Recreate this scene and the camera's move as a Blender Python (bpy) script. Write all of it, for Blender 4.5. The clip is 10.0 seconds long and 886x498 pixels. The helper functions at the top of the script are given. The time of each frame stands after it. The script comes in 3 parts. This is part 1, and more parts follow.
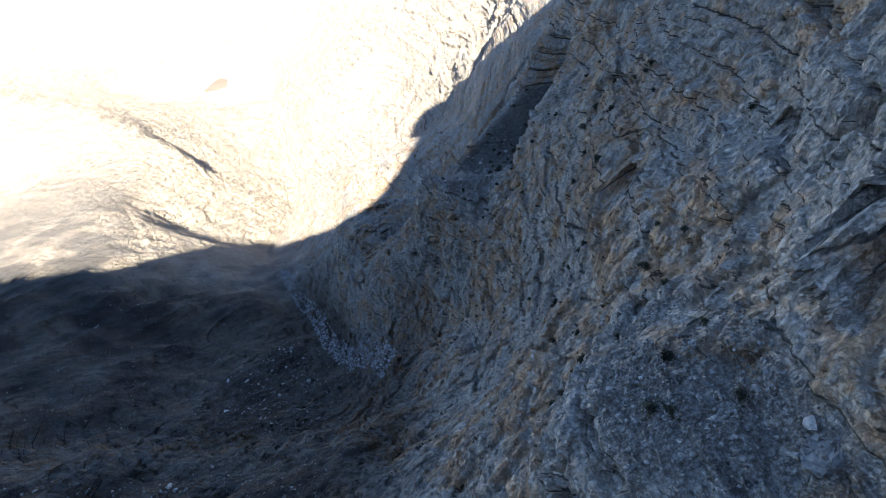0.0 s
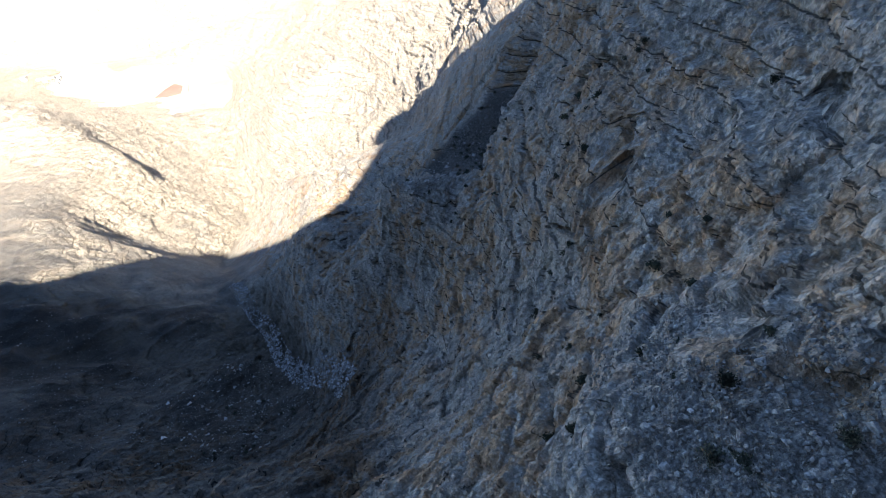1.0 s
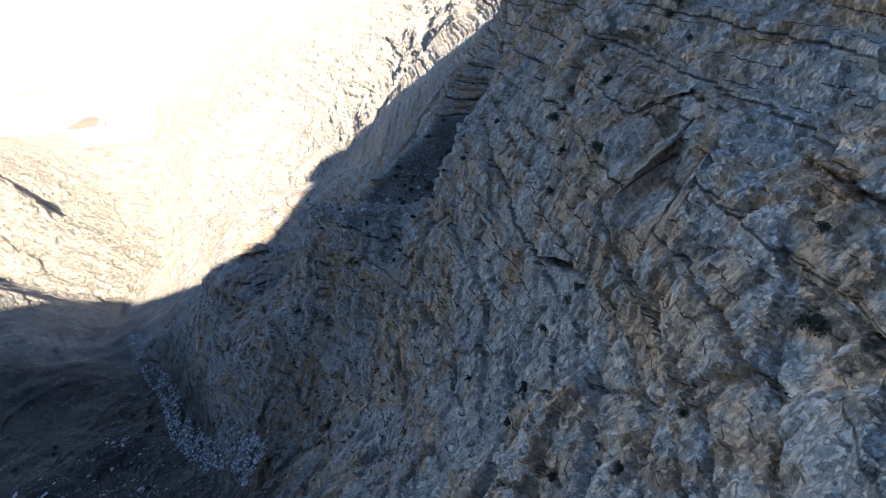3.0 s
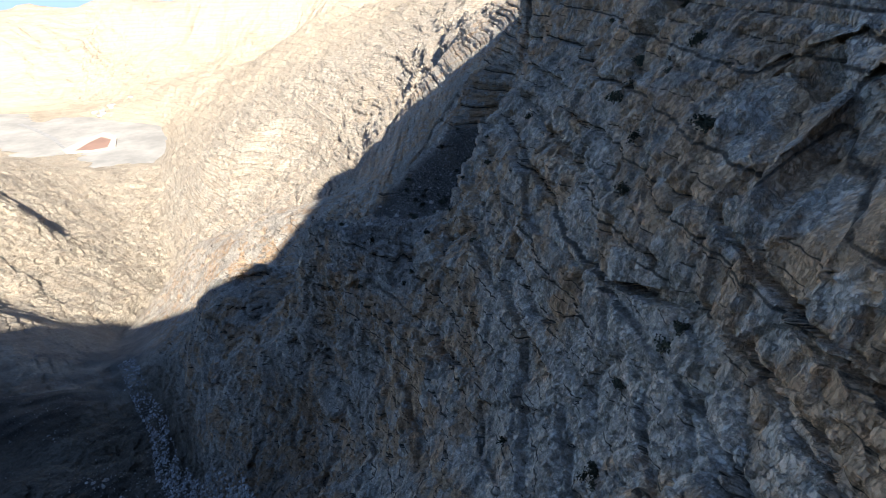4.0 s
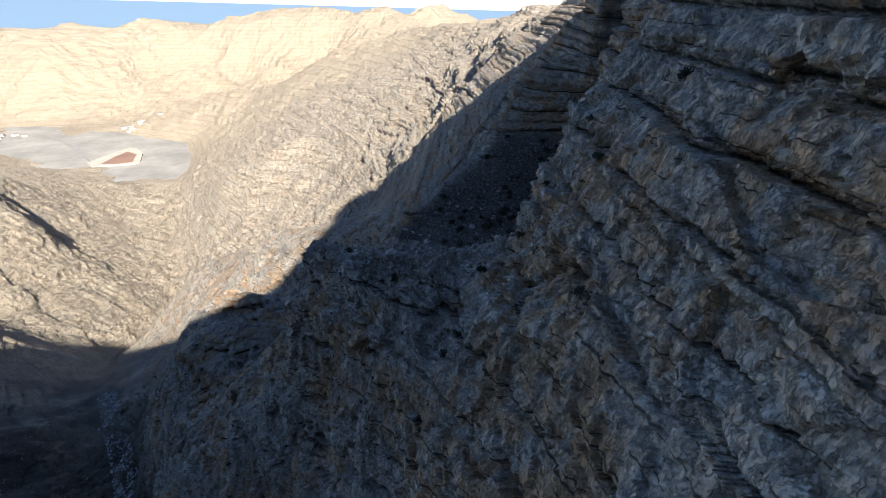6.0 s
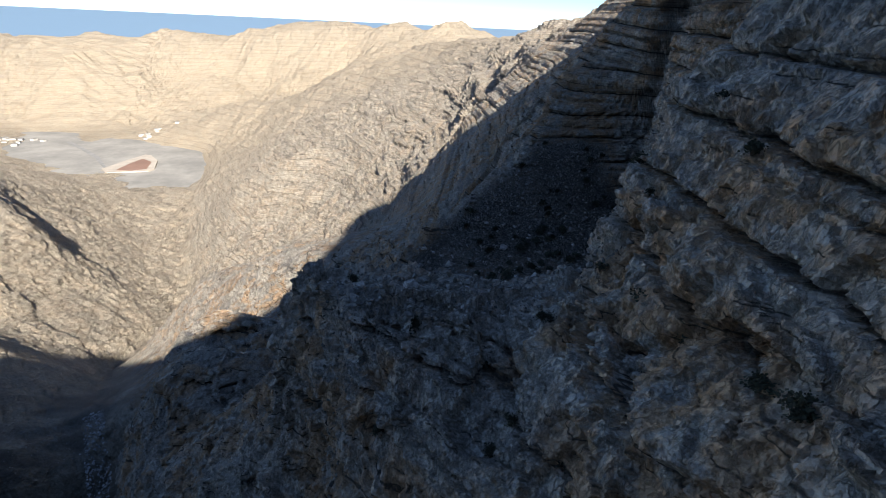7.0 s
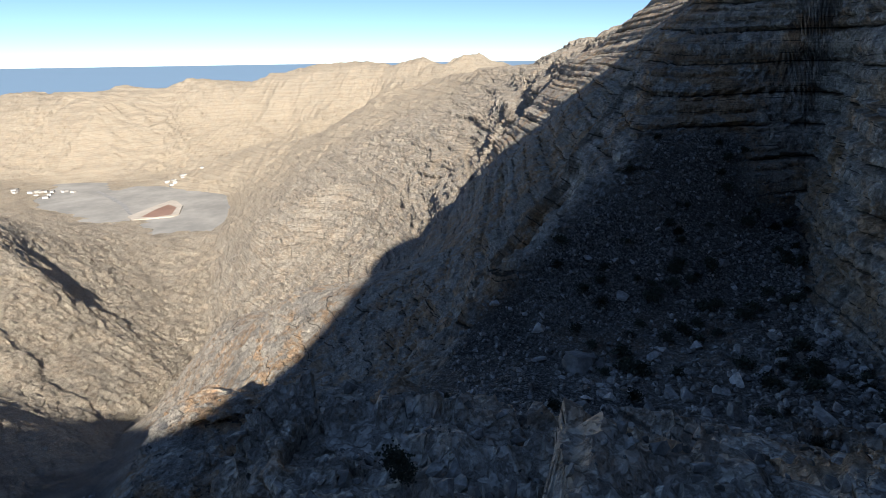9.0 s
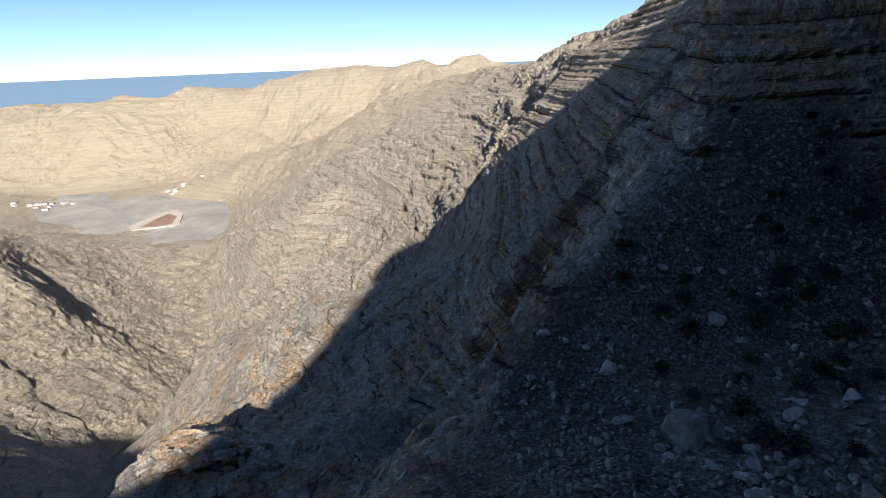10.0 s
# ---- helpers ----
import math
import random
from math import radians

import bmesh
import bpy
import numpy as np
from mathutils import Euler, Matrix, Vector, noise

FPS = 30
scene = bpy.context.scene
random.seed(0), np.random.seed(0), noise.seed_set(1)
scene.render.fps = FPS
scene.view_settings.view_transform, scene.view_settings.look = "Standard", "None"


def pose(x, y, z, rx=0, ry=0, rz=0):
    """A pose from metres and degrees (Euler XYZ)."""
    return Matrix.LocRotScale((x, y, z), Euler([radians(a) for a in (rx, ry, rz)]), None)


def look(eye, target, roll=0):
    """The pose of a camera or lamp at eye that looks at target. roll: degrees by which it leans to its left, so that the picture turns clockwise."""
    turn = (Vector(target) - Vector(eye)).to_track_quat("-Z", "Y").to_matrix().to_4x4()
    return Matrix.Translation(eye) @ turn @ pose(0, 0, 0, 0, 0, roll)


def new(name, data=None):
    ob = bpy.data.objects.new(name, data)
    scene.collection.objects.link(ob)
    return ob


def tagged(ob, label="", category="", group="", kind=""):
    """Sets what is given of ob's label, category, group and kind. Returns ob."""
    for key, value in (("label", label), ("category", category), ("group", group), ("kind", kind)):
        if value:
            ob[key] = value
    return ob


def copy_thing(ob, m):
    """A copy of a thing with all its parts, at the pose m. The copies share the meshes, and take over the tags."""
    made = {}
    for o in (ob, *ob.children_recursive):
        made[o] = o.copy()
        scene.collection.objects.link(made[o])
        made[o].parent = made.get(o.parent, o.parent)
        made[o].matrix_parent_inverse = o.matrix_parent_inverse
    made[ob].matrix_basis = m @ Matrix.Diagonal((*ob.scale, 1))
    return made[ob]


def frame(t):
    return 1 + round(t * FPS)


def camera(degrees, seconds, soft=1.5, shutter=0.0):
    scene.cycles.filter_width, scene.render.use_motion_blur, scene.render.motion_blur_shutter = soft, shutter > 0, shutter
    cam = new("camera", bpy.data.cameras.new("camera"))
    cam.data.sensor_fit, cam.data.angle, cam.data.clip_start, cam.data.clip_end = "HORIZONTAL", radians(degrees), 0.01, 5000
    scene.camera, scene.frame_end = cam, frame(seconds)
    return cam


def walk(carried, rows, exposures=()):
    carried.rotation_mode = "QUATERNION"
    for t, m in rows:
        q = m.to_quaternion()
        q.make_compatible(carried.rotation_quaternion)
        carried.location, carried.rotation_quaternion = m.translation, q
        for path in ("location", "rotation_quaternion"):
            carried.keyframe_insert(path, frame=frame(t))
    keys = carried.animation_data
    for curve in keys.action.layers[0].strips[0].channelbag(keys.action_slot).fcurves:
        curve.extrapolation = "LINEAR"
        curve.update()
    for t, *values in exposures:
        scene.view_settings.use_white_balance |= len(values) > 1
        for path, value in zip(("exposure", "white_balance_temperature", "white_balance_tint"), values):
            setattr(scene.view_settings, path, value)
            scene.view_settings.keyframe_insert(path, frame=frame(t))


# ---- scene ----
cam = camera(82.0, 10.0, soft=0.75)
# seconds, place in metres, turn in degrees
PATH = [
    (0.0, 0.00, 0.00, 260.00, 52.18, 6.83, -2.29),
    (0.5, -0.85, 4.90, 254.57, 52.81, 6.80, -3.16),
    (1.0, -1.52, 10.69, 248.96, 53.46, 4.09, -5.54),
    (1.5, -1.64, 17.38, 243.27, 54.26, -0.42, -8.70),
    (2.0, -1.54, 23.94, 237.74, 56.31, -4.21, -11.59),
    (2.5, -1.88, 30.24, 233.31, 57.50, -1.86, -11.79),
    (4.0, -0.41, 54.98, 218.05, 61.11, -0.16, -10.21),
    (4.5, -0.08, 64.74, 212.82, 61.90, -0.30, -9.57),
    (5.0, 0.05, 74.16, 208.15, 62.67, -0.52, -8.86),
    (5.5, 0.18, 83.70, 203.75, 63.58, -1.00, -7.99),
    (7.0, -0.32, 115.25, 191.24, 66.03, -2.52, -5.28),
    (7.5, -1.11, 125.63, 187.28, 67.24, -2.73, -4.31),
    (8.0, -1.90, 135.90, 183.59, 68.23, -2.10, -3.79),
    (8.5, -2.90, 146.10, 180.03, 69.29, -0.08, -3.55),
    (9.0, -3.80, 155.87, 176.81, 69.68, 0.79, -3.60),
    (9.5, -4.58, 165.27, 173.91, 69.89, 1.55, -3.65),
    (10.0, -5.40, 173.98, 171.28, 70.00, 2.19, -3.72),
]
EXPOSURES = [(0.0, 2.5), (1.0, 2.3), (2.0, 2.35), (2.5, 2.6), (4.0, 1.8), (4.5, 1.58), (5.5, 1.48), (7.0, 1.15), (8.0, 0.95), (10.0, 0.9)]
walk(cam, [(t, pose(x, y, z, rx, ry, rz)) for t, x, y, z, rx, ry, rz in PATH], EXPOSURES)

# ---- light ----
SUN_HIGH, SUN_TURN = 33, 14  # height over the horizon; degrees to the right of straight behind
to_sun = Vector((math.sin(radians(SUN_TURN)) * math.cos(radians(SUN_HIGH)), -math.cos(radians(SUN_TURN)) * math.cos(radians(SUN_HIGH)), math.sin(radians(SUN_HIGH))))
world = bpy.data.worlds.new("world")
scene.world = world
world.use_nodes = True
sky = world.node_tree.nodes.new("ShaderNodeTexSky")
sky.sky_type = "NISHITA"
sky.sun_disc = False
sky.sun_elevation, sky.sun_rotation = radians(SUN_HIGH), radians(180 - SUN_TURN)
sky.altitude, sky.air_density, sky.dust_density, sky.ozone_density = 3200, 0.75, 0.0, 4.0
back = world.node_tree.nodes["Background"]
back.inputs["Strength"].default_value = 0.086
clear = world.node_tree.nodes.new("ShaderNodeMix")
clear.data_type, clear.blend_type = "RGBA", "MULTIPLY"
clear.inputs[0].default_value = 1.0
clear.inputs[7].default_value = (0.97, 0.97, 0.95, 1)
world.node_tree.links.new(sky.outputs[0], clear.inputs[6])
world.node_tree.links.new(clear.outputs[2], back.inputs["Color"])
sun_data = bpy.data.lights.new("sun", "SUN")
sun_data.energy, sun_data.angle, sun_data.color = 5.0, radians(0.5), (1.0, 0.94, 0.85)
sun = new("sun", sun_data)
sun.matrix_world = look(to_sun * 900, (0, 0, 0))


# ---- materials ----
def shader(name):
    m = bpy.data.materials.new(name)
    m.use_nodes = True
    t = m.node_tree
    return m, t, t.nodes["Principled BSDF"]


def node(t, kind, **values):
    n = t.nodes.new("ShaderNode" + kind)
    for key, v in values.items():
        n.inputs[key.replace("_", " ")].default_value = v
    return n


def ramp(t, source, *stops):
    n = t.nodes.new("ShaderNodeValToRGB")
    while len(n.color_ramp.elements) < len(stops):
        n.color_ramp.elements.new(0.5)
    for e, (at, c) in zip(n.color_ramp.elements, stops):
        e.position, e.color = at, (*c, 1) if isinstance(c, tuple) else (c, c, c, 1)
    t.links.new(source, n.inputs[0])
    return n.outputs[0]


def mixed(t, fac, a, b, kind="MIX"):
    n = t.nodes.new("ShaderNodeMix")
    n.data_type, n.blend_type = "RGBA", kind
    for sock, v in ((n.inputs[0], fac), (n.inputs[6], a), (n.inputs[7], b)):
        if isinstance(v, (int, float)):
            sock.default_value = v
        elif isinstance(v, tuple):
            sock.default_value = (*v, 1)
        else:
            t.links.new(v, sock)
    return n.outputs[2]


def noise_of(t, vector, scale, detail=5.0, rough=0.6, distortion=0.0):
    n = node(t, "TexNoise", Scale=scale, Detail=detail, Roughness=rough, Distortion=distortion)
    t.links.new(vector, n.inputs["Vector"])
    return n.outputs[0]


def maths(t, kind, a, b):
    n = t.nodes.new("ShaderNodeMath")
    n.operation = kind
    for sock, v in zip(n.inputs, (a, b)):
        if isinstance(v, (int, float)):
            sock.default_value = v
        else:
            t.links.new(v, sock)
    return n.outputs[0]


def broken(t, vector, scale):
    """Broken rock: cells with a flat tilted face each. Returns the height of the face in metres and a random grey for each cell."""
    cell = node(t, "TexVoronoi", Scale=scale)
    t.links.new(vector, cell.inputs["Vector"])
    away, lean, rise = (t.nodes.new("ShaderNodeVectorMath") for _ in range(3))
    away.operation, lean.operation, rise.operation = "SUBTRACT", "SUBTRACT", "DOT_PRODUCT"
    t.links.new(vector, away.inputs[0])
    t.links.new(cell.outputs["Position"], away.inputs[1])
    t.links.new(cell.outputs["Color"], lean.inputs[0])
    lean.inputs[1].default_value = (0.5, 0.5, 0.5)
    t.links.new(away.outputs[0], rise.inputs[0])
    t.links.new(lean.outputs[0], rise.inputs[1])
    grey = t.nodes.new("ShaderNodeSeparateColor")
    t.links.new(cell.outputs["Color"], grey.inputs[0])
    return rise.outputs["Value"], grey.outputs[0]


def limestone(name):
    """Grey limestone with rusty patches and darker beds, and gravel where it lies loose."""
    m, t, bsdf = shader(name)
    pos = t.nodes.new("ShaderNodeTexCoord").outputs["Object"]
    layer = {}
    for key in ("bed", "rock", "gorge_shade", "warm", "thin"):
        n = t.nodes.new("ShaderNodeAttribute")
        n.attribute_name = key
        layer[key] = n.outputs["Fac"]
    # places stretched along the beds: x and y slow, height in the pile fast
    apart = t.nodes.new("ShaderNodeSeparateXYZ")
    t.links.new(pos, apart.inputs[0])
    laid = t.nodes.new("ShaderNodeCombineXYZ")
    for k in (0, 1):
        slow = t.nodes.new("ShaderNodeMath")
        slow.operation, slow.inputs[1].default_value = "MULTIPLY", 0.10
        t.links.new(apart.outputs[k], slow.inputs[0])
        t.links.new(slow.outputs[0], laid.inputs[k])
    t.links.new(layer["bed"], laid.inputs[2])
    laid = laid.outputs[0]
    laminae = noise_of(t, laid, 1.1, 6.0, 0.7)
    band_wide = noise_of(t, laid, 0.17, 4.0, 0.65)
    patch = noise_of(t, pos, 0.05, 6.0, 0.65)
    spots = noise_of(t, pos, 0.23, 5.0, 0.65)
    grain = noise_of(t, pos, 0.8, 8.0, 0.72)
    fine = noise_of(t, pos, 2.6, 8.0, 0.78)
    squash = t.nodes.new("ShaderNodeVectorMath")
    squash.operation, squash.inputs[1].default_value = "MULTIPLY", (1.0, 1.0, 0.5)
    warp = node(t, "TexNoise", Scale=0.9, Detail=2.0)
    t.links.new(pos, warp.inputs["Vector"])
    bent = t.nodes.new("ShaderNodeVectorMath")
    bent.operation, bent.inputs[1].default_value = "MULTIPLY_ADD", (0.5, 0.5, 0.5)
    t.links.new(warp.outputs["Color"], bent.inputs[0])
    t.links.new(pos, bent.inputs[2])
    t.links.new(bent.outputs[0], squash.inputs[0])
    face_large, grey_large = broken(t, squash.outputs[0], 0.5)
    face_mid, grey_mid = broken(t, squash.outputs[0], 1.5)
    face_small, grey_small = broken(t, squash.outputs[0], 4.2)
    stone = ramp(t, fine, (0.30, (0.33, 0.312, 0.28)), (0.44, (0.48, 0.455, 0.415)), (0.56, (0.57, 0.54, 0.495)), (0.70, (0.70, 0.675, 0.63)))
    for grey, weight in ((grey_large, 0.18), (grey_mid, 0.12), (grey_small, 0.12)):
        stone = mixed(t, weight, stone, ramp(t, grey, (0.0, 0.45), (0.5, 1.0), (1.0, 1.35)), "MULTIPLY")
    stone = mixed(t, 0.35, stone, ramp(t, grain, (0.33, 0.6), (0.5, 1.0), (0.66, 1.3)), "MULTIPLY")
    rust = mixed(t, 1.0, ramp(t, patch, (0.45, 0.0), (0.54, 1.0)), ramp(t, spots, (0.42, 0.0), (0.53, 0.9)), "MULTIPLY")
    stone = mixed(t, mixed(t, ramp(t, layer["warm"], (0.0, 0.2), (0.4, 0.85)), rust, (0.0, 0.0, 0.0)), stone, mixed(t, fine, (0.36, 0.20, 0.095), (0.84, 0.55, 0.30)))
    stone = mixed(t, ramp(t, band_wide, (0.44, 0.0), (0.60, 0.4)), stone, mixed(t, 0.45, stone, (0.25, 0.215, 0.175)))
    stone = mixed(t, maths(t, "ADD", maths(t, "MULTIPLY", layer["thin"], 0.45), 0.08), stone, ramp(t, laminae, (0.36, 0.5), (0.46, 0.9), (0.62, 1.3)), "MULTIPLY")
    bedline = t.nodes.new("ShaderNodeCombineXYZ")
    t.links.new(layer["bed"], bedline.inputs[2])
    thin = ramp(t, noise_of(t, bedline.outputs[0], 0.8, 1.0, 0.5), (0.47, 1.0), (0.49, 0.3), (0.51, 0.3), (0.53, 1.0))
    # open joints along the beds: thin, dark and long, at the same heights as the grooves of the wall
    ragged = maths(t, "ADD", layer["bed"], maths(t, "MULTIPLY", maths(t, "SUBTRACT", grain, 0.5), 0.5))
    seam = (1.0, 1.0, 1.0)
    for gap, narrow, wide, low, high in ((5.3, 0.07, 0.19, 0.36, 0.44), (1.9, 0.02, 0.09, 0.50, 0.56)):
        off = maths(t, "MULTIPLY", maths(t, "ABSOLUTE", maths(t, "SUBTRACT", maths(t, "FRACT", maths(t, "ADD", maths(t, "DIVIDE", ragged, gap), 100.5), 0.0), 0.5), 0.0), gap)
        line = ramp(t, off, (narrow, 0.0), (wide, 1.0))
        seam = mixed(t, 1.0, seam, mixed(t, ramp(t, patch if gap > 3 else spots, (low, 0.0), (high, 1.0)), (1.0, 1.0, 1.0), line), "MULTIPLY")
    seam = mixed(t, layer["warm"], seam, (1.0, 1.0, 1.0))
    off = maths(t, "MULTIPLY", maths(t, "ABSOLUTE", maths(t, "SUBTRACT", maths(t, "FRACT", maths(t, "ADD", maths(t, "DIVIDE", maths(t, "ADD", layer["bed"], maths(t, "MULTIPLY", maths(t, "SUBTRACT", patch, 0.5), 5.0)), 11.0), 100.5), 0.0), 0.5), 0.0), 11.0)
    ledge_line = mixed(t, ramp(t, spots, (0.42, 0.0), (0.52, 1.0)), (1.0, 1.0, 1.0), ramp(t, off, (0.5, 0.25), (1.5, 1.0)))
    seam = mixed(t, maths(t, "MULTIPLY", maths(t, "MULTIPLY", layer["thin"], layer["warm"]), 2.2), seam, mixed(t, 1.0, seam, ledge_line, "MULTIPLY"))
    seam = mixed(t, 1.0, seam, mixed(t, maths(t, "MULTIPLY", layer["thin"], ramp(t, grain, (0.44, 0.9), (0.56, 0.1))), (1.0, 1.0, 1.0), thin), "MULTIPLY")
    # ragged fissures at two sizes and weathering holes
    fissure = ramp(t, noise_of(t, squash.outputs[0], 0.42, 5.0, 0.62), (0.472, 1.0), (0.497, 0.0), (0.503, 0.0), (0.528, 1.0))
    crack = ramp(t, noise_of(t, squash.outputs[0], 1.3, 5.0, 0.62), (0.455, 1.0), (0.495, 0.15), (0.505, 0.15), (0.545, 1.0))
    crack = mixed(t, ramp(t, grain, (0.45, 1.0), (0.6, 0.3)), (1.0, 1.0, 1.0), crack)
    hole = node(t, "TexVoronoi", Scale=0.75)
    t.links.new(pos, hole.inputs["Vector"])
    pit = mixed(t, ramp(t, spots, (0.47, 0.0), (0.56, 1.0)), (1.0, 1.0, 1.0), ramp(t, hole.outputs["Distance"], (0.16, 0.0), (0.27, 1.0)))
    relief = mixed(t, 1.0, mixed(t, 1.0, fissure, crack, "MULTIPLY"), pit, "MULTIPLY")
    # the shade inside fissures and holes is painted into the stone colour
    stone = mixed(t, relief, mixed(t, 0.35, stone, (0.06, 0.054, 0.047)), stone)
    stone = mixed(t, seam, mixed(t, 0.8, stone, (0.05, 0.046, 0.04)), stone)
    stone = mixed(t, 1.0, stone, (1.05, 1.0, 0.93), "MULTIPLY")
    stone = mixed(t, layer["warm"], stone, mixed(t, 1.0, mixed(t, 0.15, stone, (0.46, 0.44, 0.41)), (0.93, 0.87, 0.77), "MULTIPLY"))
    gravel = ramp(t, fine, (0.36, (0.045, 0.041, 0.036)), (0.5, (0.13, 0.12, 0.105)), (0.66, (0.38, 0.36, 0.33)))
    gravel = mixed(t, 0.6, gravel, ramp(t, grey_small, (0.0, 0.4), (0.6, 1.0), (1.0, 1.9)), "MULTIPLY")
    gravel = mixed(t, ramp(t, patch, (0.4, 0.0), (0.6, 0.4)), gravel, (0.13, 0.108, 0.086))
    ground = mixed(t, layer["rock"], gravel, stone)
    # deep shade of the gorge, put into the ground colour
    ground = mixed(t, layer["gorge_shade"], ground, mixed(t, 1.0, ground, (0.37, 0.36, 0.355), "MULTIPLY"))
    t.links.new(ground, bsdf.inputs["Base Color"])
    bsdf.inputs["Roughness"].default_value = 0.93
    bsdf.inputs["Specular IOR Level"].default_value = 0.2
    high = maths(t, "ADD", maths(t, "MULTIPLY", face_large, 1.3), maths(t, "MULTIPLY", face_mid, 1.3))
    high = maths(t, "MULTIPLY", high, maths(t, "ADD", maths(t, "MULTIPLY", layer["rock"], 0.9), 0.1))
    high = maths(t, "ADD", high, maths(t, "MULTIPLY", face_small, 1.25))
    high = maths(t, "ADD", high, maths(t, "MULTIPLY", maths(t, "ADD", seam, relief), 0.22))
    bump = node(t, "Bump", Strength=1.0, Distance=1.0)
    t.links.new(high, bump.inputs["Height"])
    bump_fine = node(t, "Bump", Strength=0.7, Distance=0.07)
    t.links.new(fine, bump_fine.inputs["Height"])
    t.links.new(bump.outputs[0], bump_fine.inputs["Normal"])
    t.links.new(bump_fine.outputs[0], bsdf.inputs["Normal"])
    return m


LIMESTONE = limestone("limestone")

# ---- relief of the mountain side ----
table = np.random.RandomState(7).rand(64, 64, 64).astype(np.float32) * 2 - 1


def value_noise(p, seed=0):
    """Smooth noise from -1 to 1 at an array of places."""
    q = p + np.array((seed * 7.31, seed * 3.77, seed * 5.13))
    i = np.floor(q).astype(np.int64)
    f = (q - i).astype(np.float32)
    f = f * f * f * (f * (f * 6 - 15) + 10)
    a, b = i & 63, (i + 1) & 63
    x0, y0, z0, x1, y1, z1 = a[:, 0], a[:, 1], a[:, 2], b[:, 0], b[:, 1], b[:, 2]
    u, v, w = f[:, 0], f[:, 1], f[:, 2]
    low = (table[x0, y0, z0] * (1 - u) + table[x1, y0, z0] * u) * (1 - v) + (table[x0, y1, z0] * (1 - u) + table[x1, y1, z0] * u) * v
    high = (table[x0, y0, z1] * (1 - u) + table[x1, y0, z1] * u) * (1 - v) + (table[x0, y1, z1] * (1 - u) + table[x1, y1, z1] * u) * v
    return low * (1 - w) + high * w


def fractal(p, size, octaves, seed=0, ridged=False):
    total, weight, out = 0.0, 1.0, 0
    for k in range(octaves):
        n = value_noise(p / size, seed + k)
        out = out + weight * ((0.62 - 2 * np.abs(n)) if ridged else n)
        total += weight
        weight, size = weight * 0.5, size * 0.5
    return out / total


def blend(x, low, high):
    t = np.clip((x - low) / (high - low), 0, 1)
    return t * t * (3 - 2 * t)


def monotone(knots, values, at):
    """Smooth curve through values at knots, with no overshoot; values may have several columns."""
    h = np.diff(knots)[:, None]
    d = np.diff(values, axis=0) / h
    m = np.zeros_like(values)
    m[0], m[-1] = d[0], d[-1]
    same = d[:-1] * d[1:] > 0
    mean = 3 * (h[:-1] + h[1:]) / ((2 * h[1:] + h[:-1]) / np.where(same, d[:-1], 1) + (h[1:] + 2 * h[:-1]) / np.where(same, d[1:], 1))
    m[1:-1] = np.where(same, mean, 0)
    k = np.clip(np.searchsorted(knots, at) - 1, 0, len(knots) - 2)
    hh = h[k]
    t = ((at - knots[k])[:, None]) / hh
    return ((1 + 2 * t) * (1 - t) ** 2 * values[k] + t * (1 - t) ** 2 * hh * m[k] + t * t * (3 - 2 * t) * values[k + 1] + t * t * (t - 1) * hh * m[k + 1])


SECTIONS = {}


def section(y, *profile):
    """A cut across the valley: plain beyond, far left slope, left slope, two edges of the stream bed, lower wall, buttress, hollow, brow, back of
    the ledge, upper wall, shoulder, crest; each x and height."""
    SECTIONS[y] = np.array(profile, float)


section(-700, (-1600, 120), (-420, 260), (-250, 290), (-150, 300), (-80, 310), (-25, 320), (0, 330), (20, 340), (45, 350), (80, 365), (130, 380), (190, 390), (400, 360))
section(-300, (-1600, 120), (-400, 280), (-240, 305), (-140, 315), (-75, 322), (-22, 330), (2, 338), (22, 352), (45, 380), (78, 410), (120, 430), (175, 430), (380, 400))
section(-130, (-1600, 100), (-330, 338), (-200, 338), (-120, 341), (-60, 332), (-15, 340), (5, 343), (20, 348), (40, 358), (70, 386), (110, 435), (160, 503), (360, 515))
section(-30, (-1600, -60), (-450, 135), (-220, 165), (-80, 182), (-58, 185), (-32, 196), (-14, 206), (0, 216), (12, 228), (30, 236), (54, 275), (98, 324), (310, 443))
section(0, (-1600, -80), (-450, 125), (-220, 150), (-75, 160), (-50, 162), (-22, 175), (-8, 187), (4, 202), (14, 215.5), (28, 222), (46, 260), (90, 314), (300, 438))
section(30, (-1600, -90), (-440, 122), (-210, 140), (-75, 152), (-50, 155), (-18, 170), (-6, 181), (3, 194), (11.5, 214), (24.5, 222.5), (32, 236), (70, 283), (300, 428))
section(52, (-1600, -95), (-440, 115), (-200, 134), (-72, 146), (-46, 148), (-12, 164), (4, 178), (13, 191), (19.5, 203), (31, 214.5), (37, 222), (61.5, 262.5), (290, 421.5))
section(85, (-1600, -100), (-430, 108), (-190, 125), (-64, 128), (-28, 135), (-6, 144), (5, 155), (15, 168), (25.5, 187), (27.5, 202.5), (45.5, 222.5), (74.5, 261.5), (280, 411.5))
section(115, (-1600, -105), (-420, 95), (-180, 92), (-88, 80), (-60, 84), (-22, 118), (2, 138), (12, 153.5), (20, 173), (27.5, 192), (34.5, 208.5), (61, 242), (270, 401.5))
section(148, (-1600, -110), (-400, 84), (-170, 64), (-82, 56), (-58, 62), (-34, 90), (-12, 113), (-3, 137), (3.5, 157.5), (18.5, 170.5), (29.5, 188), (55, 224), (260, 379.5))
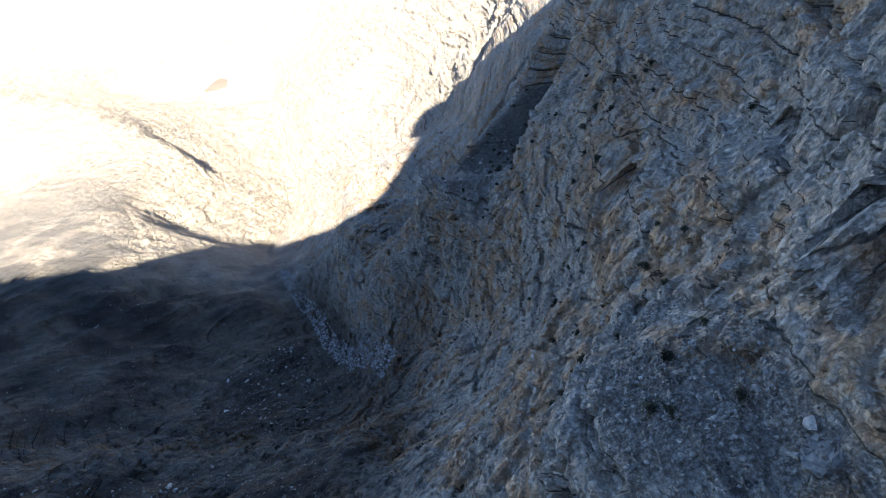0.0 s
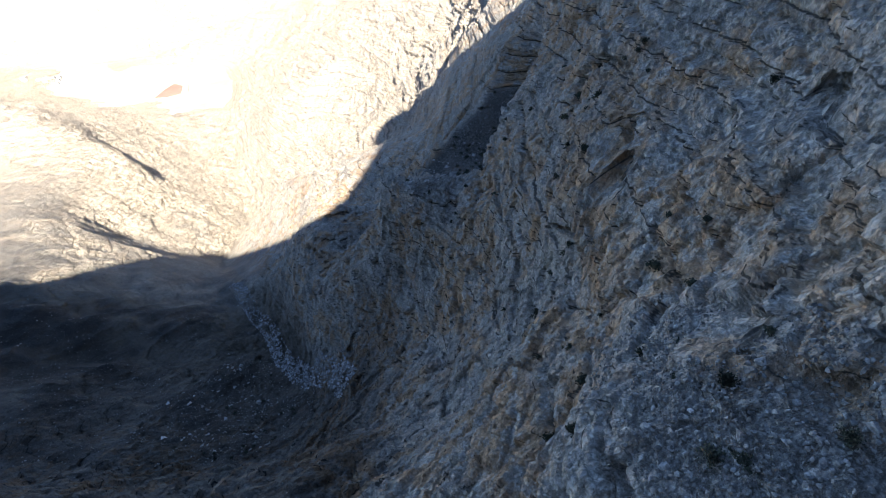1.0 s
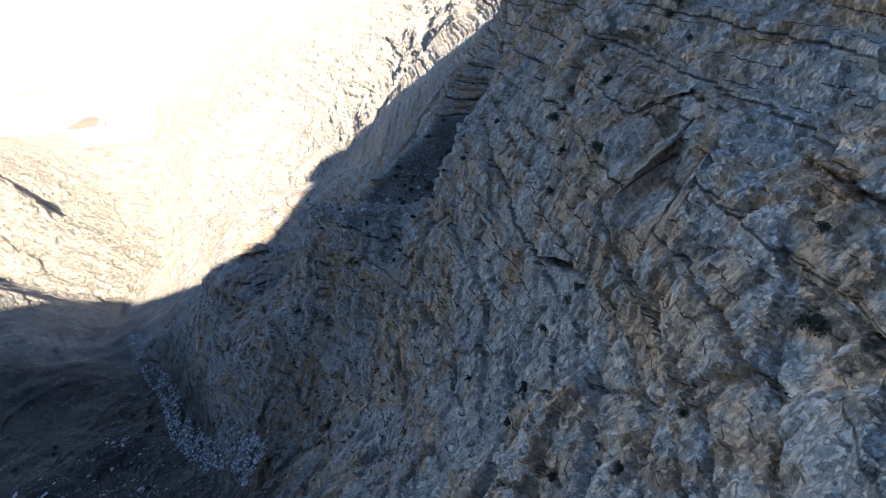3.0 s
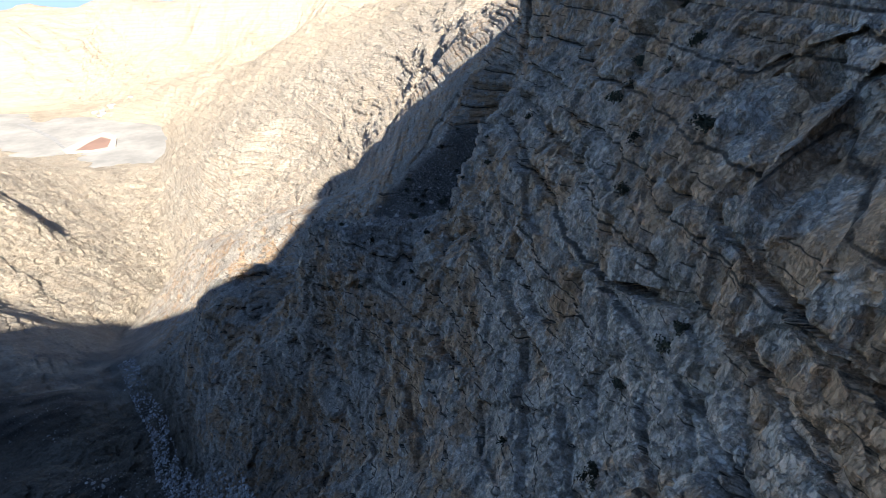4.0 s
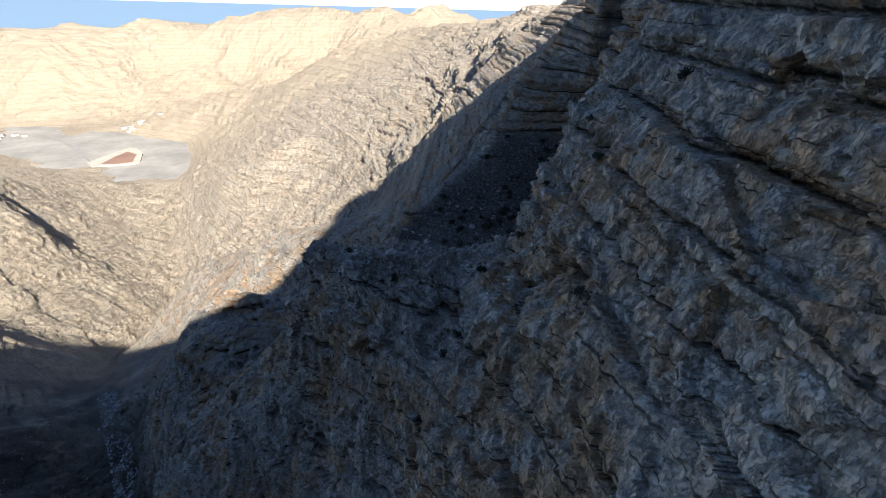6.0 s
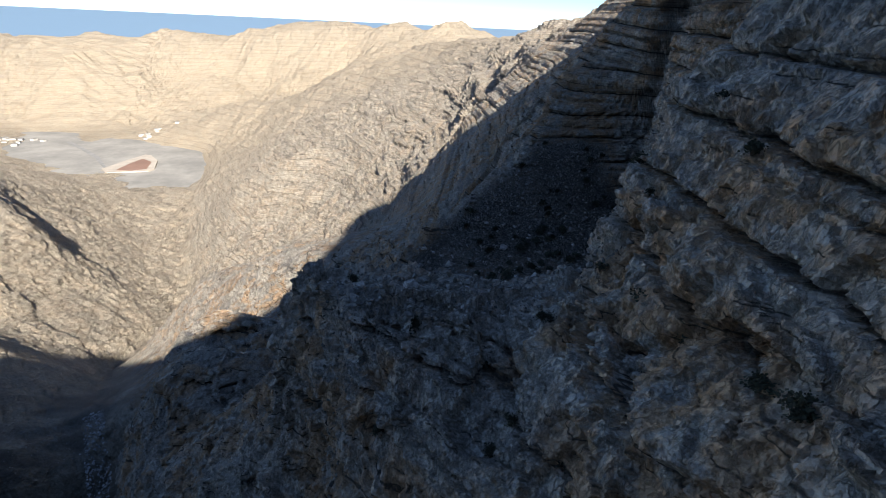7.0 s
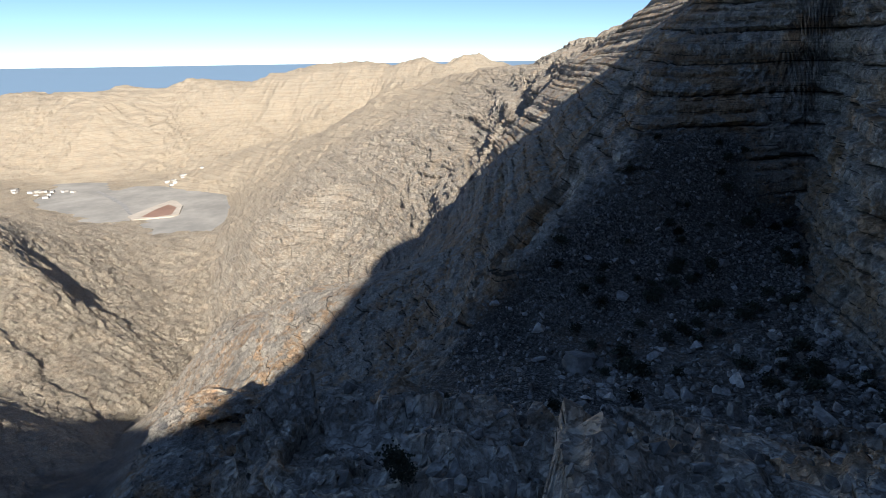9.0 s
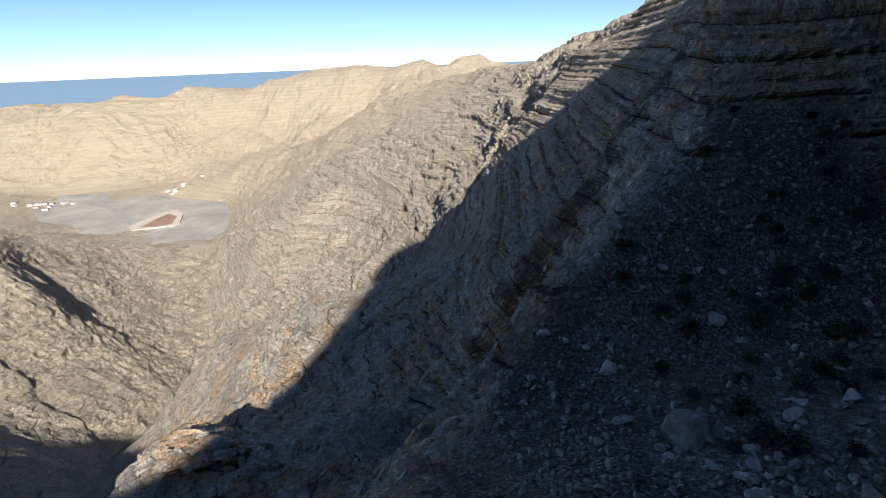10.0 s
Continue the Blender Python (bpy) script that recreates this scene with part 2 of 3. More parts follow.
section(163, (-1600, -112), (-395, 80), (-165, 55), (-84, 48), (-63.5, 52.5), (-39, 83.5), (-21, 110), (-11, 133.5), (-5, 164), (16.5, 166.5), (30, 187.5), (56, 230), (255, 379.5))
section(178, (-1600, -115), (-390, 76), (-165, 46), (-88, 42), (-70, 46), (-45.5, 81.5), (-33, 110), (-20, 133), (-10, 159.5), (30, 154), (39, 182), (62, 229), (250, 379.5))
section(186, (-1600, -116), (-385, 74), (-165, 42), (-89, 38), (-72, 43), (-53, 78), (-40, 105), (-22.5, 127.5), (-9, 153.5), (34, 149), (43, 175), (65, 229), (248, 342))
section(195, (-1600, -118), (-380, 72), (-165, 38), (-90, 35), (-74, 41), (-60, 74), (-46, 100), (-28, 122), (-7, 146), (39.5, 147), (45, 175), (53, 219), (245, 342))
section(213, (-1600, -120), (-370, 68), (-165, 30), (-96, 31), (-81.5, 38.5), (-66.5, 74.5), (-54.5, 96), (-28, 112), (-1.5, 140), (47, 147.5), (52, 178), (62, 224), (240, 342))
section(232, (-1600, -122), (-365, 62), (-175, 25), (-106, 20), (-92, 28), (-76, 74), (-50, 106.5), (-12.5, 106), (21.5, 154.5), (59, 148.5), (63.5, 185), (72, 206.5), (236, 382.5))
section(246, (-1600, -124), (-360, 58), (-185, 20), (-116, 12), (-102, 20), (-80, 73), (-49, 104), (-9, 99), (37.5, 163.5), (67, 164), (71, 193.5), (79.5, 209.5), (234, 376.5))
section(252, (-1600, -124), (-360, 58), (-185, 20), (-116, 12), (-102, 20), (-80, 73), (-49, 106), (-6, 96.5), (39, 166.5), (65, 179.5), (67, 216), (84, 215.5), (234, 372.5))
section(270, (-1600, -126), (-355, 54), (-205, 28), (-126, 4), (-112, 12), (-88, 62), (-56, 97), (-9.5, 87), (50.5, 179), (65.5, 187), (77.5, 216), (92, 221.5), (234, 366.5))
section(284, (-1600, -127), (-352, 50), (-208, 24), (-130, 0), (-116, 8), (-94, 50), (-67.5, 82.5), (-16, 87.5), (22, 132), (58.5, 180), (80, 204), (112, 230.5), (234, 342.5))
section(295, (-1600, -128), (-350, 48), (-210, 20), (-134, -3), (-120, 5), (-98, 42), (-79, 71.5), (-23, 79.5), (23.5, 132), (49.5, 164), (76, 195), (112, 225.5), (234, 339.5))
section(325, (-1600, -130), (-345, 42), (-220, 8), (-160, -8), (-145, -2), (-115, 20), (-85, 45.5), (-35, 72), (16.5, 118.5), (45, 154), (80, 188), (120, 215.5), (244, 329.5))
section(400, (-1600, -135), (-350, 32), (-270, -2), (-205, -32), (-190, -36), (-149, -16), (-116, 15.5), (-68.5, 62.5), (0.5, 79.5), (41.5, 131), (88, 175), (140, 225), (260, 330))
section(500, (-1600, -140), (-400, 20), (-300, -42), (-245, -80), (-230, -92), (-189.5, -55), (-141.5, -3.5), (-83, 8), (-20, 35.5), (30.5, 89), (72, 145), (105, 175), (260, 260))
section(580, (-1600, -143), (-410, 15), (-300, -58), (-250, -95), (-234, -108), (-190, -75), (-140, -50), (-94.5, -35.5), (-46, -4), (10, 48), (70, 118), (130, 180), (290, 225))
section(680, (-1650, -130), (-490, 30), (-370, -58), (-270, -125), (-250, -133), (-210, -95), (-165, -62), (-120, -40), (-60, 0), (0, 45), (60, 98), (160, 175), (320, 205))
section(850, (-1800, -100), (-700, 20), (-480, -66), (-360, -130), (-320, -137), (-260, -80), (-200, -18), (-150, 12), (-80, 28), (20, 88.5), (99.5, 126), (235, 203), (420, 150))
section(1050, (-2000, -70), (-950, -20), (-640, -90), (-450, -138), (-380, -142), (-310, -95), (-245, -45), (-180, 0), (-110, 40), (10, 85), (110, 125), (252, 180), (460, 130))
section(1250, (-2200, -40), (-1300, -80), (-840, -125), (-640, -146), (-450, -146), (-370, -110), (-290, -65), (-220, -20), (-130, 30), (-10, 75), (90, 115), (215, 168), (530, 120))
section(1450, (-2400, -20), (-1500, -60), (-1120, -130), (-820, -147), (-500, -148), (-430, -110), (-350, -50), (-260, 0), (-155, 45), (-45, 85), (60, 122), (165, 160), (600, 120))
section(1650, (-2600, 10), (-1750, -20), (-1300, -110), (-980, -146), (-760, -140), (-620, -60), (-480, -15), (-350, 5), (-230, 25), (-110, 70), (10, 110), (130, 140), (700, 120))
section(1900, (-2800, 40), (-2000, 40), (-1450, 30), (-1080, 25), (-800, 30), (-620, 40), (-460, 40), (-330, 60), (-220, 80), (-100, 110), (30, 140), (190, 130), (800, 120))
section(2150, (-3000, 30), (-2300, 55), (-1650, 72), (-1250, 85), (-830, 122), (-620, 140), (-420, 166), (-310, 174), (-210, 178), (-100, 184), (35, 184), (205, 172), (900, 168))
section(2600, (-3100, -120), (-2500, -80), (-1800, -80), (-1300, -60), (-900, -40), (-700, -30), (-450, 0), (-330, 20), (-220, 40), (-100, 60), (40, 80), (240, 100), (1000, 140))
section(4600, (-4200, -220), (-3600, -200), (-2600, -200), (-1900, -200), (-1400, -200), (-1000, -190), (-700, -180), (-500, -170), (-300, -160), (-100, -150), (200, -140), (600, -130), (1800, -100))

COLUMNS = (40, 80, 100, 24, 90, 96, 100, 110, 96, 80, 100, 60)


def base_sheet():
    """The smooth sheet: rows along the valley, columns across it."""
    stations = np.array(sorted(SECTIONS))
    lines = np.array([SECTIONS[y].ravel() for y in stations])
    ys = np.concatenate((np.arange(-700, 0, 14), np.arange(0, 24, 0.8), np.arange(24, 176, 0.3), np.arange(176, 262, 0.36), np.arange(262, 345, 0.7), np.arange(345, 700, 1.4), np.arange(700, 1500, 4.4), np.arange(1500, 2250, 6.5), np.arange(2250, 4601, 47)))
    rows = monotone(stations.astype(float), lines, ys).reshape(len(ys), 13, 2)
    us = np.concatenate([np.linspace(k, k + 1, n, endpoint=False) for k, n in enumerate(COLUMNS)] + [np.array([12.0])])
    flat = monotone(np.arange(13.0), rows.transpose(1, 0, 2).reshape(13, -1), us).reshape(len(us), len(ys), 2)
    out = np.zeros((len(ys), len(us), 3))
    out[:, :, 0], out[:, :, 2] = flat[:, :, 0].T, flat[:, :, 1].T
    out[:, :, 1] = ys[:, None]
    return out, ys, us


def grid_normals(g):
    du, dv = np.gradient(g, axis=1), np.gradient(g, axis=0)
    n = np.cross(du, dv)
    return n / (np.linalg.norm(n, axis=2, keepdims=True) + 1e-9)


def bed_height(p):
    """How high in the pile of beds a place lies: the beds lie nearly level, a little bent."""
    y = p[:, 1]
    bend = 1.6 * value_noise(p / 70, 41) + 0.25 * value_noise(p / 13, 42) + blend(y, 300, 600) * 6 * value_noise(p / 260, 43)
    return p[:, 2] - 0.02 * np.minimum(y, 400) - 0.03 * p[:, 0] + bend


def steps(b, thickness, seed, sharp=0.22):
    """Beds of uneven hardness: flat faces with short shoulders between."""
    q = b / thickness + 0.35 * np.sin(b / thickness * 1.7 + seed)
    i = np.floor(q)
    f = q - i
    line = np.random.RandomState(seed).rand(4096)
    a, c = line[(i.astype(int)) % 4096], line[(i.astype(int) + 1) % 4096]
    return a + (c - a) * blend(f, 1 - sharp, 1.0) - 0.5


def grooves(b, thickness, seed, width, share):
    """Open joints along some of the beds."""
    q = b / thickness
    i = np.round(q)
    line = np.random.RandomState(seed).rand(4096)
    return np.where(line[i.astype(int) % 4096] < share, 1 - blend(np.abs(q - i) * thickness, width * 0.4, width), 0)


def blocks(b, s, thickness, width, seed):
    """Joints that cut the beds into blocks, each a little proud of or behind its neighbours."""
    i = np.floor(b / thickness)
    draw = np.random.RandomState(seed).rand(8192)
    shift = draw[i.astype(int) % 8192] * width * 7
    q = (s + shift) / (width * (0.6 + 0.9 * draw[(i.astype(int) * 3 + 11) % 8192]))
    j = np.floor(q)
    f = q - j
    level = draw[(i * 131 + j * 17).astype(np.int64) % 8192]
    joint = (1 - blend(np.minimum(f, 1 - f) * width, 0.04, 0.22)) * (draw[(i * 57 + j * 29).astype(np.int64) % 8192] < 0.45)
    return level - 0.5, joint


cell_draw = np.random.RandomState(19).rand(64, 64, 64, 7).astype(np.float32)


def facets(p, size, seed):
    """Broken rock: every cell has a tilted flat face of its own. Returns the height of the face and the nearness of a joint."""
    q = (p / size + seed * 9.7).astype(np.float32)
    home = np.floor(q).astype(np.int32)
    first, second = np.full(len(q), 9.0, np.float32), np.full(len(q), 9.0, np.float32)
    face = np.zeros(len(q), np.float32)
    for dx in (-1, 0, 1):
        for dy in (-1, 0, 1):
            for dz in (-1, 0, 1):
                c = home + np.array((dx, dy, dz), np.int32)
                draw = cell_draw[c[:, 0] & 63, c[:, 1] & 63, c[:, 2] & 63]
                away = q - c - draw[:, :3]
                dist = np.sqrt((away * away).sum(1))
                closer = dist < first
                second = np.where(closer, first, np.minimum(second, dist))
                face = np.where(closer, draw[:, 3] - 0.5 + ((draw[:, 4:] - 0.5) * away).sum(1) * 1.7, face)
                first = np.where(closer, dist, first)
    return face, 1 - blend(second - first, 0.02, 0.14)


def pits(p, size, seed, share):
    """Weathering holes: round hollows in some of the cells."""
    q = (p / size + seed * 9.7).astype(np.float32)
    home = np.floor(q).astype(np.int32)
    out = np.zeros(len(q), np.float32)
    for dx in (-1, 0, 1):
        for dy in (-1, 0, 1):
            for dz in (-1, 0, 1):
                c = home + np.array((dx, dy, dz), np.int32)
                draw = cell_draw[c[:, 0] & 63, c[:, 1] & 63, c[:, 2] & 63]
                away = q - c - draw[:, :3]
                dist = np.sqrt((away * away).sum(1)) / (0.16 + 0.24 * draw[:, 4])
                out = np.maximum(out, np.where(draw[:, 3] < share, 1 - blend(dist, 0.55, 1.0), 0))
    return out


# caves and deep overhangs: middle, radius, depth
HOLLOWS = ((30, 80, 207, 5.5, 9.0), (33, 88, 210, 7.0, 4.5), (32, 30, 232, 7.0, 10.0), (30, 25, 229, 5.0, 7.0), (8, 30, 205, 3.2, 4.0), (24, 33, 219, 3.5, 2.5), (37, 42, 217, 6.0, 6.0), (44, 60, 226, 4.0, 4.0), (10, 42, 198, 3.0, 3.0), (17, 72, 172, 2.0, 3.5), (27, 106, 181, 2.6, 2.4), (30, 104, 197, 2.2, 2.4), (12, 154, 157, 2.2, 1.8), (30, 128, 194, 3.0, 2.6))


# rock bands on the valley slope: two ends, height, width of the back
SCARPS = ((((-335, 531), (-196, 463)), 6, 40), (((-340, 655), (-305, 652)), 4, 25), (((-280, 674), (-260, 660)), 5, 20), (((-108, 352), (-58, 306)), 5, 20))


def weathered(g, ys):
    """Gives the sheet its gullies, beds, joints and broken rock."""
    n = grid_normals(g)
    shape = g.shape
    p, nn = g.reshape(-1, 3), n.reshape(-1, 3)
    y = p[:, 1]
    far = blend(y, 300, 640)
    very = blend(y, 750, 1500)
    near = 1 - far
    across = np.tile(np.arange(shape[1]), shape[0])
    brow = sum(COLUMNS[:8])
    talus = blend(y, 178, 194) * (1 - blend(y, 244, 249)) * blend(across, brow - 6, brow + 10) * (1 - blend(p[:, 0], 74, 84))
    ledge = blend(y, 4, 16) * (1 - blend(y, 42, 52)) * blend(p[:, 0], 10, 15) * (1 - blend(p[:, 0], 30, 36))
    valley = np.tile(1 - blend(np.arange(shape[1]), sum(COLUMNS[:4]), sum(COLUMNS[:5])), shape[0])
    scree = np.maximum(blend(nn[:, 2], 0.91, 0.97) * np.maximum(valley, 0.35), np.maximum(np.maximum(talus, 0.45 * ledge) * blend(nn[:, 2], 0.55, 0.7), valley * blend(nn[:, 2], 0.78, 0.92)))
    rock = 1 - scree
    rock = np.clip(rock + 0.45 * fractal(p, 15, 2, 3) * near, 0, 1)
    outcrop = np.clip(0.45 + 1.6 * fractal(p, 26, 3, 5), 0, 1) * valley * near * blend(-p[:, 0], 45, 80)
    rock = np.maximum(np.maximum(rock, outcrop), far)
    # painted gorge shade: near valley slope and wall foot, fading before the sunlit slope
    gorge_shade = np.maximum(valley, blend(-p[:, 0], 5, 32) * (1 - blend(y, 145, 185))) * blend(y, -40, 20) * (1 - blend(y, 270, 350))
    warm = np.clip(np.maximum(far * (0.35 + 0.65 * very), 0.8 * valley * blend(y, 120, 260)), 0, 1)
    # gullies and spurs
    flow = p * np.array((1.0, 1.0, 0.35))
    big = near * (fractal(flow, 30, 2, 11, True) * (0.9 + 1.7 * valley) + 0.2) + far * fractal(p * np.array((1, 1, 0.4)), 170, 5, 15, True) * 9
    slant = (p @ np.array(((0.8, 0.6, 0), (-0.6, 0.8, 0), (0, 0, 1)))) / np.array((1.0, 2.4, 2.0))
    hills = near * valley * blend(-p[:, 0], 70, 120) * fractal(slant, 38, 6, 17, True) * (7.0 - 3.5 * blend(y, 260, 420))
    fluted = near * (1 - valley) * blend(y, 95, 130) * (1 - blend(p[:, 0], -5, 15))
    big += fluted * fractal(p * np.array((1.0, 1.0, 0.12)), 10, 3, 19, True) * 2.2
    big += far * (1 - valley) * (1 - 0.5 * very) * fractal(p * np.array((1.0, 1.0, 0.2)), 64, 4, 23, True) * 8.0
    gullied = near * valley * blend(y, 10, 40) * (fractal(slant, 17, 5, 18, True) * 1.5 + fractal(p, 5, 3, 20, True) * 0.35)
    p = p + nn * (big * np.maximum(rock, 0.3) + hills + gullied)[:, None]
    level_xy = p * np.array((1.0, 0.75, 0.0))
    floor = (1 - blend(p[:, 2], -140, -112)) * blend(y, 1050, 1200)
    crossed = level_xy @ np.array(((0.8, 0.6, 0), (-0.6, 0.8, 0), (0, 0, 1))) / np.array((1.0, 1.9, 1.0))
    crossed = crossed + 30 * value_noise(level_xy / 190, 49)[:, None]
    p[:, 2] += very * fractal(crossed, 330, 7, 45, True) * (22 + 93 * blend(y, 1480, 1800)) * (1 - 0.5 * blend(y, 1950, 2120)) * (1 - floor) * (1 - 0.7 * valley * (1 - blend(y, 1300, 1600))) * blend(p[:, 2], -146, -70)
    p[:, 2] += floor * 2 * value_noise(p / 120, 48)
    for x, yy, wide, tall in ((35, 2150, 70, 26), (-190, 2150, 90, 10), (150, 2100, 60, 8)):  # the far peak and its shoulders
        p[:, 2] += tall * np.exp(-((p[:, 0] - x) / wide) ** 2 - ((y - yy) / 140) ** 2)
    p[:, 2] += valley * far * (1 - very) * fractal(slant, 90, 6, 47, True) * 10 * blend(p[:, 2], -120, -60)
    # rock bands on the valley slope: a gentle back and a steep face towards the shade
    for ends, tall, back in SCARPS:
        (x0, y0), (x1, y1) = ends
        length = math.hypot(x1 - x0, y1 - y0)
        ux, uy = (x1 - x0) / length, (y1 - y0) / length
        run = (p[:, 0] - x0) * ux + (p[:, 1] - y0) * uy
        side = (p[:, 1] - y0) * ux - (p[:, 0] - x0) * uy + 5 * value_noise(p / 22, 71) + 1.5 * value_noise(p / 6, 72)
        p[:, 2] += tall * blend(run, -8, 25) * (1 - blend(run, length - 30, length + 8)) * blend(side, -back, 0) * (1 - blend(side, 0, 3.5)) * (0.8 + 0.4 * value_noise(p / 30, 73))
    nn = grid_normals(p.reshape(shape)).reshape(-1, 3)
    close = (y > 5) & (y < 345) & (p[:, 0] > -140) & (p[:, 0] < 125)
    near_p, near_rock = p[close], near[close]
    rough = np.zeros(len(p))
    stack = near * np.maximum(blend(y, 186, 200) * blend(p[:, 0], 40, 52), blend(y, 224, 242) * (1 - valley))
    # large blocks, then upright chips that run down the wall
    for size, stretch, height, seed in ((9.0, (1.0, 0.7, 1.2), 1.7, 1), (3.2, (1.0, 1.0, 0.62), 0.75, 2), (1.25, (1.0, 1.0, 0.5), 0.42, 3)):
        squash = near_p * np.array(stretch)
        face, joint = facets(squash + 0.12 * size * value_noise(squash / size, 90 + seed)[:, None], size, seed)
        rough[close] += near_rock * (face - 0.14 * joint) * height
    mid = (y > 290) & (y < 1200) & (p[:, 0] > -520) & (p[:, 0] < 330)
    mid_p, mid_far = p[mid], far[mid] * (1 - 0.8 * valley[mid])
    for size, stretch, height, seed in ((26.0, (1.0, 1.0, 0.8), 2.2, 5), (9.0, (1.0, 1.0, 0.7), 0.7, 6)):
        squash = mid_p * np.array(stretch)
        face, joint = facets(squash + 0.15 * size * value_noise(squash / size, 90 + seed)[:, None], size, seed)
        rough[mid] += mid_far * (face - 0.12 * joint) * height
    holes = blend(fractal(p[close], 14, 2, 55), -0.1, 0.25)
    rough[close] -= near_rock * holes * (pits(near_p, 3.4, 4, 0.25) * 0.8 + pits(near_p, 7.5, 6, 0.14) * 2.2)
    p = p + nn * (rough * rock * (1 - 0.55 * stack))[:, None]
    # beds and open joints cut level through the rough wall
    b = bed_height(p)
    along = p[:, 1] + 0.45 * p[:, 0]
    level_n = nn * np.array((1.0, 1.0, 0.3))
    level_n /= np.linalg.norm(level_n, axis=1, keepdims=True)
    nn = level_n * near[:, None] + nn * (1 - near[:, None])
    d = near * (steps(b, 8.5, 1, 0.08) * 1.6 + steps(b, 2.4, 2, 0.2) * 0.25)
    level, joint = blocks(b, along, 2.9, 6.2, 61)
    d += near * (level * 0.3 - joint * 0.25)
    weak = blend(fractal(p, 40, 2, 57), -0.45, -0.1)
    d -= near * (weak * grooves(b, 5.3, 5, 0.42, 0.8) * 1.7 - 0.12)
    d -= near * blend(fractal(p, 22, 2, 59), -0.2, 0.15) * grooves(b, 1.9, 7, 0.26, 0.6) * 0.45
    level, joint = blocks(b, along, 2.2, 3.0, 67)
    d += stack * (steps(b, 4.2, 9, 0.1) * 2.0 + level * 0.7 - joint * 0.35 - grooves(b, 3.1, 13, 0.4, 0.7) * 0.8)
    spur = near * blend(y, 146, 156) * (1 - blend(y, 182, 192)) * blend(p[:, 0], -24, -14) * (1 - blend(p[:, 0], 26, 34))
    level, joint = blocks(b, along + 0.6 * p[:, 0], 1.9, 2.6, 69)
    d += spur * (level * 1.1 - joint * 0.7)
    lines = steps(b, 13.0, 3, 0.1) * 6.5 + steps(b, 5.2, 4, 0.15) * 3.6 - grooves(b, 6.0, 15, 0.9, 0.6) * 1.6
    level, joint = blocks(b, along, 6.5, 15.0, 63)
    d += far * (lines + level * 1.0 - joint * 0.6) * (1 - 0.8 * very) * (1 - 0.85 * valley)
    d += far * (1 - floor) * (fractal(p, 34, 3, 31, True) * (1.2 + 3.0 * very + 3.0 * valley) + fractal(p, 9, 1, 33, True) * (0.4 + 0.9 * valley))
    sink = np.zeros_like(p)
    for x, yy, z, radius, depth in HOLLOWS:
        away = np.linalg.norm(p - np.array((x, yy, z)), axis=1) + 0.9 * value_noise(p / 2.0, 81)
        sink += (depth * (1 - blend(away, radius * 0.55, radius)))[:, None] * np.array((0.8, 0.45, 0.4))
    loose = near * (0.5 * fractal(p, 5.0, 2, 35) + 0.12 * fractal(p, 1.5, 1, 37, True)) + far * (1 - floor) * 2.0 * fractal(p, 40, 3, 38)
    p = p + nn * (d * rock + loose * (1 - rock))[:, None] + sink
    return p.reshape(shape), b, rock, gorge_shade, warm, np.maximum(0.6 * stack, 0.95 * far * (1 - 0.8 * valley * (1 - very)) * (1 - 0.78 * very))



# ---- the mountain side, one sheet ----
def sheet_object(name, grid, material, **layers):
    rows, cols = grid.shape[:2]
    me = bpy.data.meshes.new(name)
    v = grid.reshape(-1, 3).astype(np.float32)
    i = np.arange(rows * cols).reshape(rows, cols)
    q = np.stack((i[:-1, :-1], i[:-1, 1:], i[1:, 1:], i[1:, :-1]), -1).reshape(-1, 4)
    me.vertices.add(len(v))
    me.vertices.foreach_set("co", v.ravel())
    me.loops.add(q.size)
    me.loops.foreach_set("vertex_index", q.ravel().astype(np.int32))
    me.polygons.add(len(q))
    me.polygons.foreach_set("loop_start", np.arange(0, q.size, 4, dtype=np.int32))
    me.polygons.foreach_set("loop_total", np.full(len(q), 4, dtype=np.int32))
    for key, values in layers.items():
        me.attributes.new(key, "FLOAT", "POINT").data.foreach_set("value", values.astype(np.float32).ravel())
    me.update(calc_edges=True)
    me.materials.append(material)
    me.shade_flat()
    return new(name, me)


smooth_sheet, row_y, column_u = base_sheet()
land, land_bed, land_rock, land_gorge_shade, land_warm, land_thin = weathered(smooth_sheet, row_y)
row_near, row_mid, row_far = (int(np.searchsorted(row_y, v)) for v in (345, 700, 1500))
foot = sum(COLUMNS[:4])  # where the wall stands up from the stream bed
crown = sum(COLUMNS[:11])


def piece(name, rows, cols, label, category, stride=1, row_stride=1):
    """A stretch of the mountain side; neighbours share their borders."""
    cut = np.s_[rows[0]:rows[1] + 1:row_stride, cols[0]:cols[1] + 1:stride]
    bed, rock, gorge_shade, warm, thin = (v.reshape(land.shape[:2])[cut] for v in (land_bed, land_rock, land_gorge_shade, land_warm, land_thin))
    return tagged(sheet_object(name, land[cut], LIMESTONE, bed=bed, rock=rock, gorge_shade=gorge_shade, warm=warm, thin=thin), label, category, kind="structure")


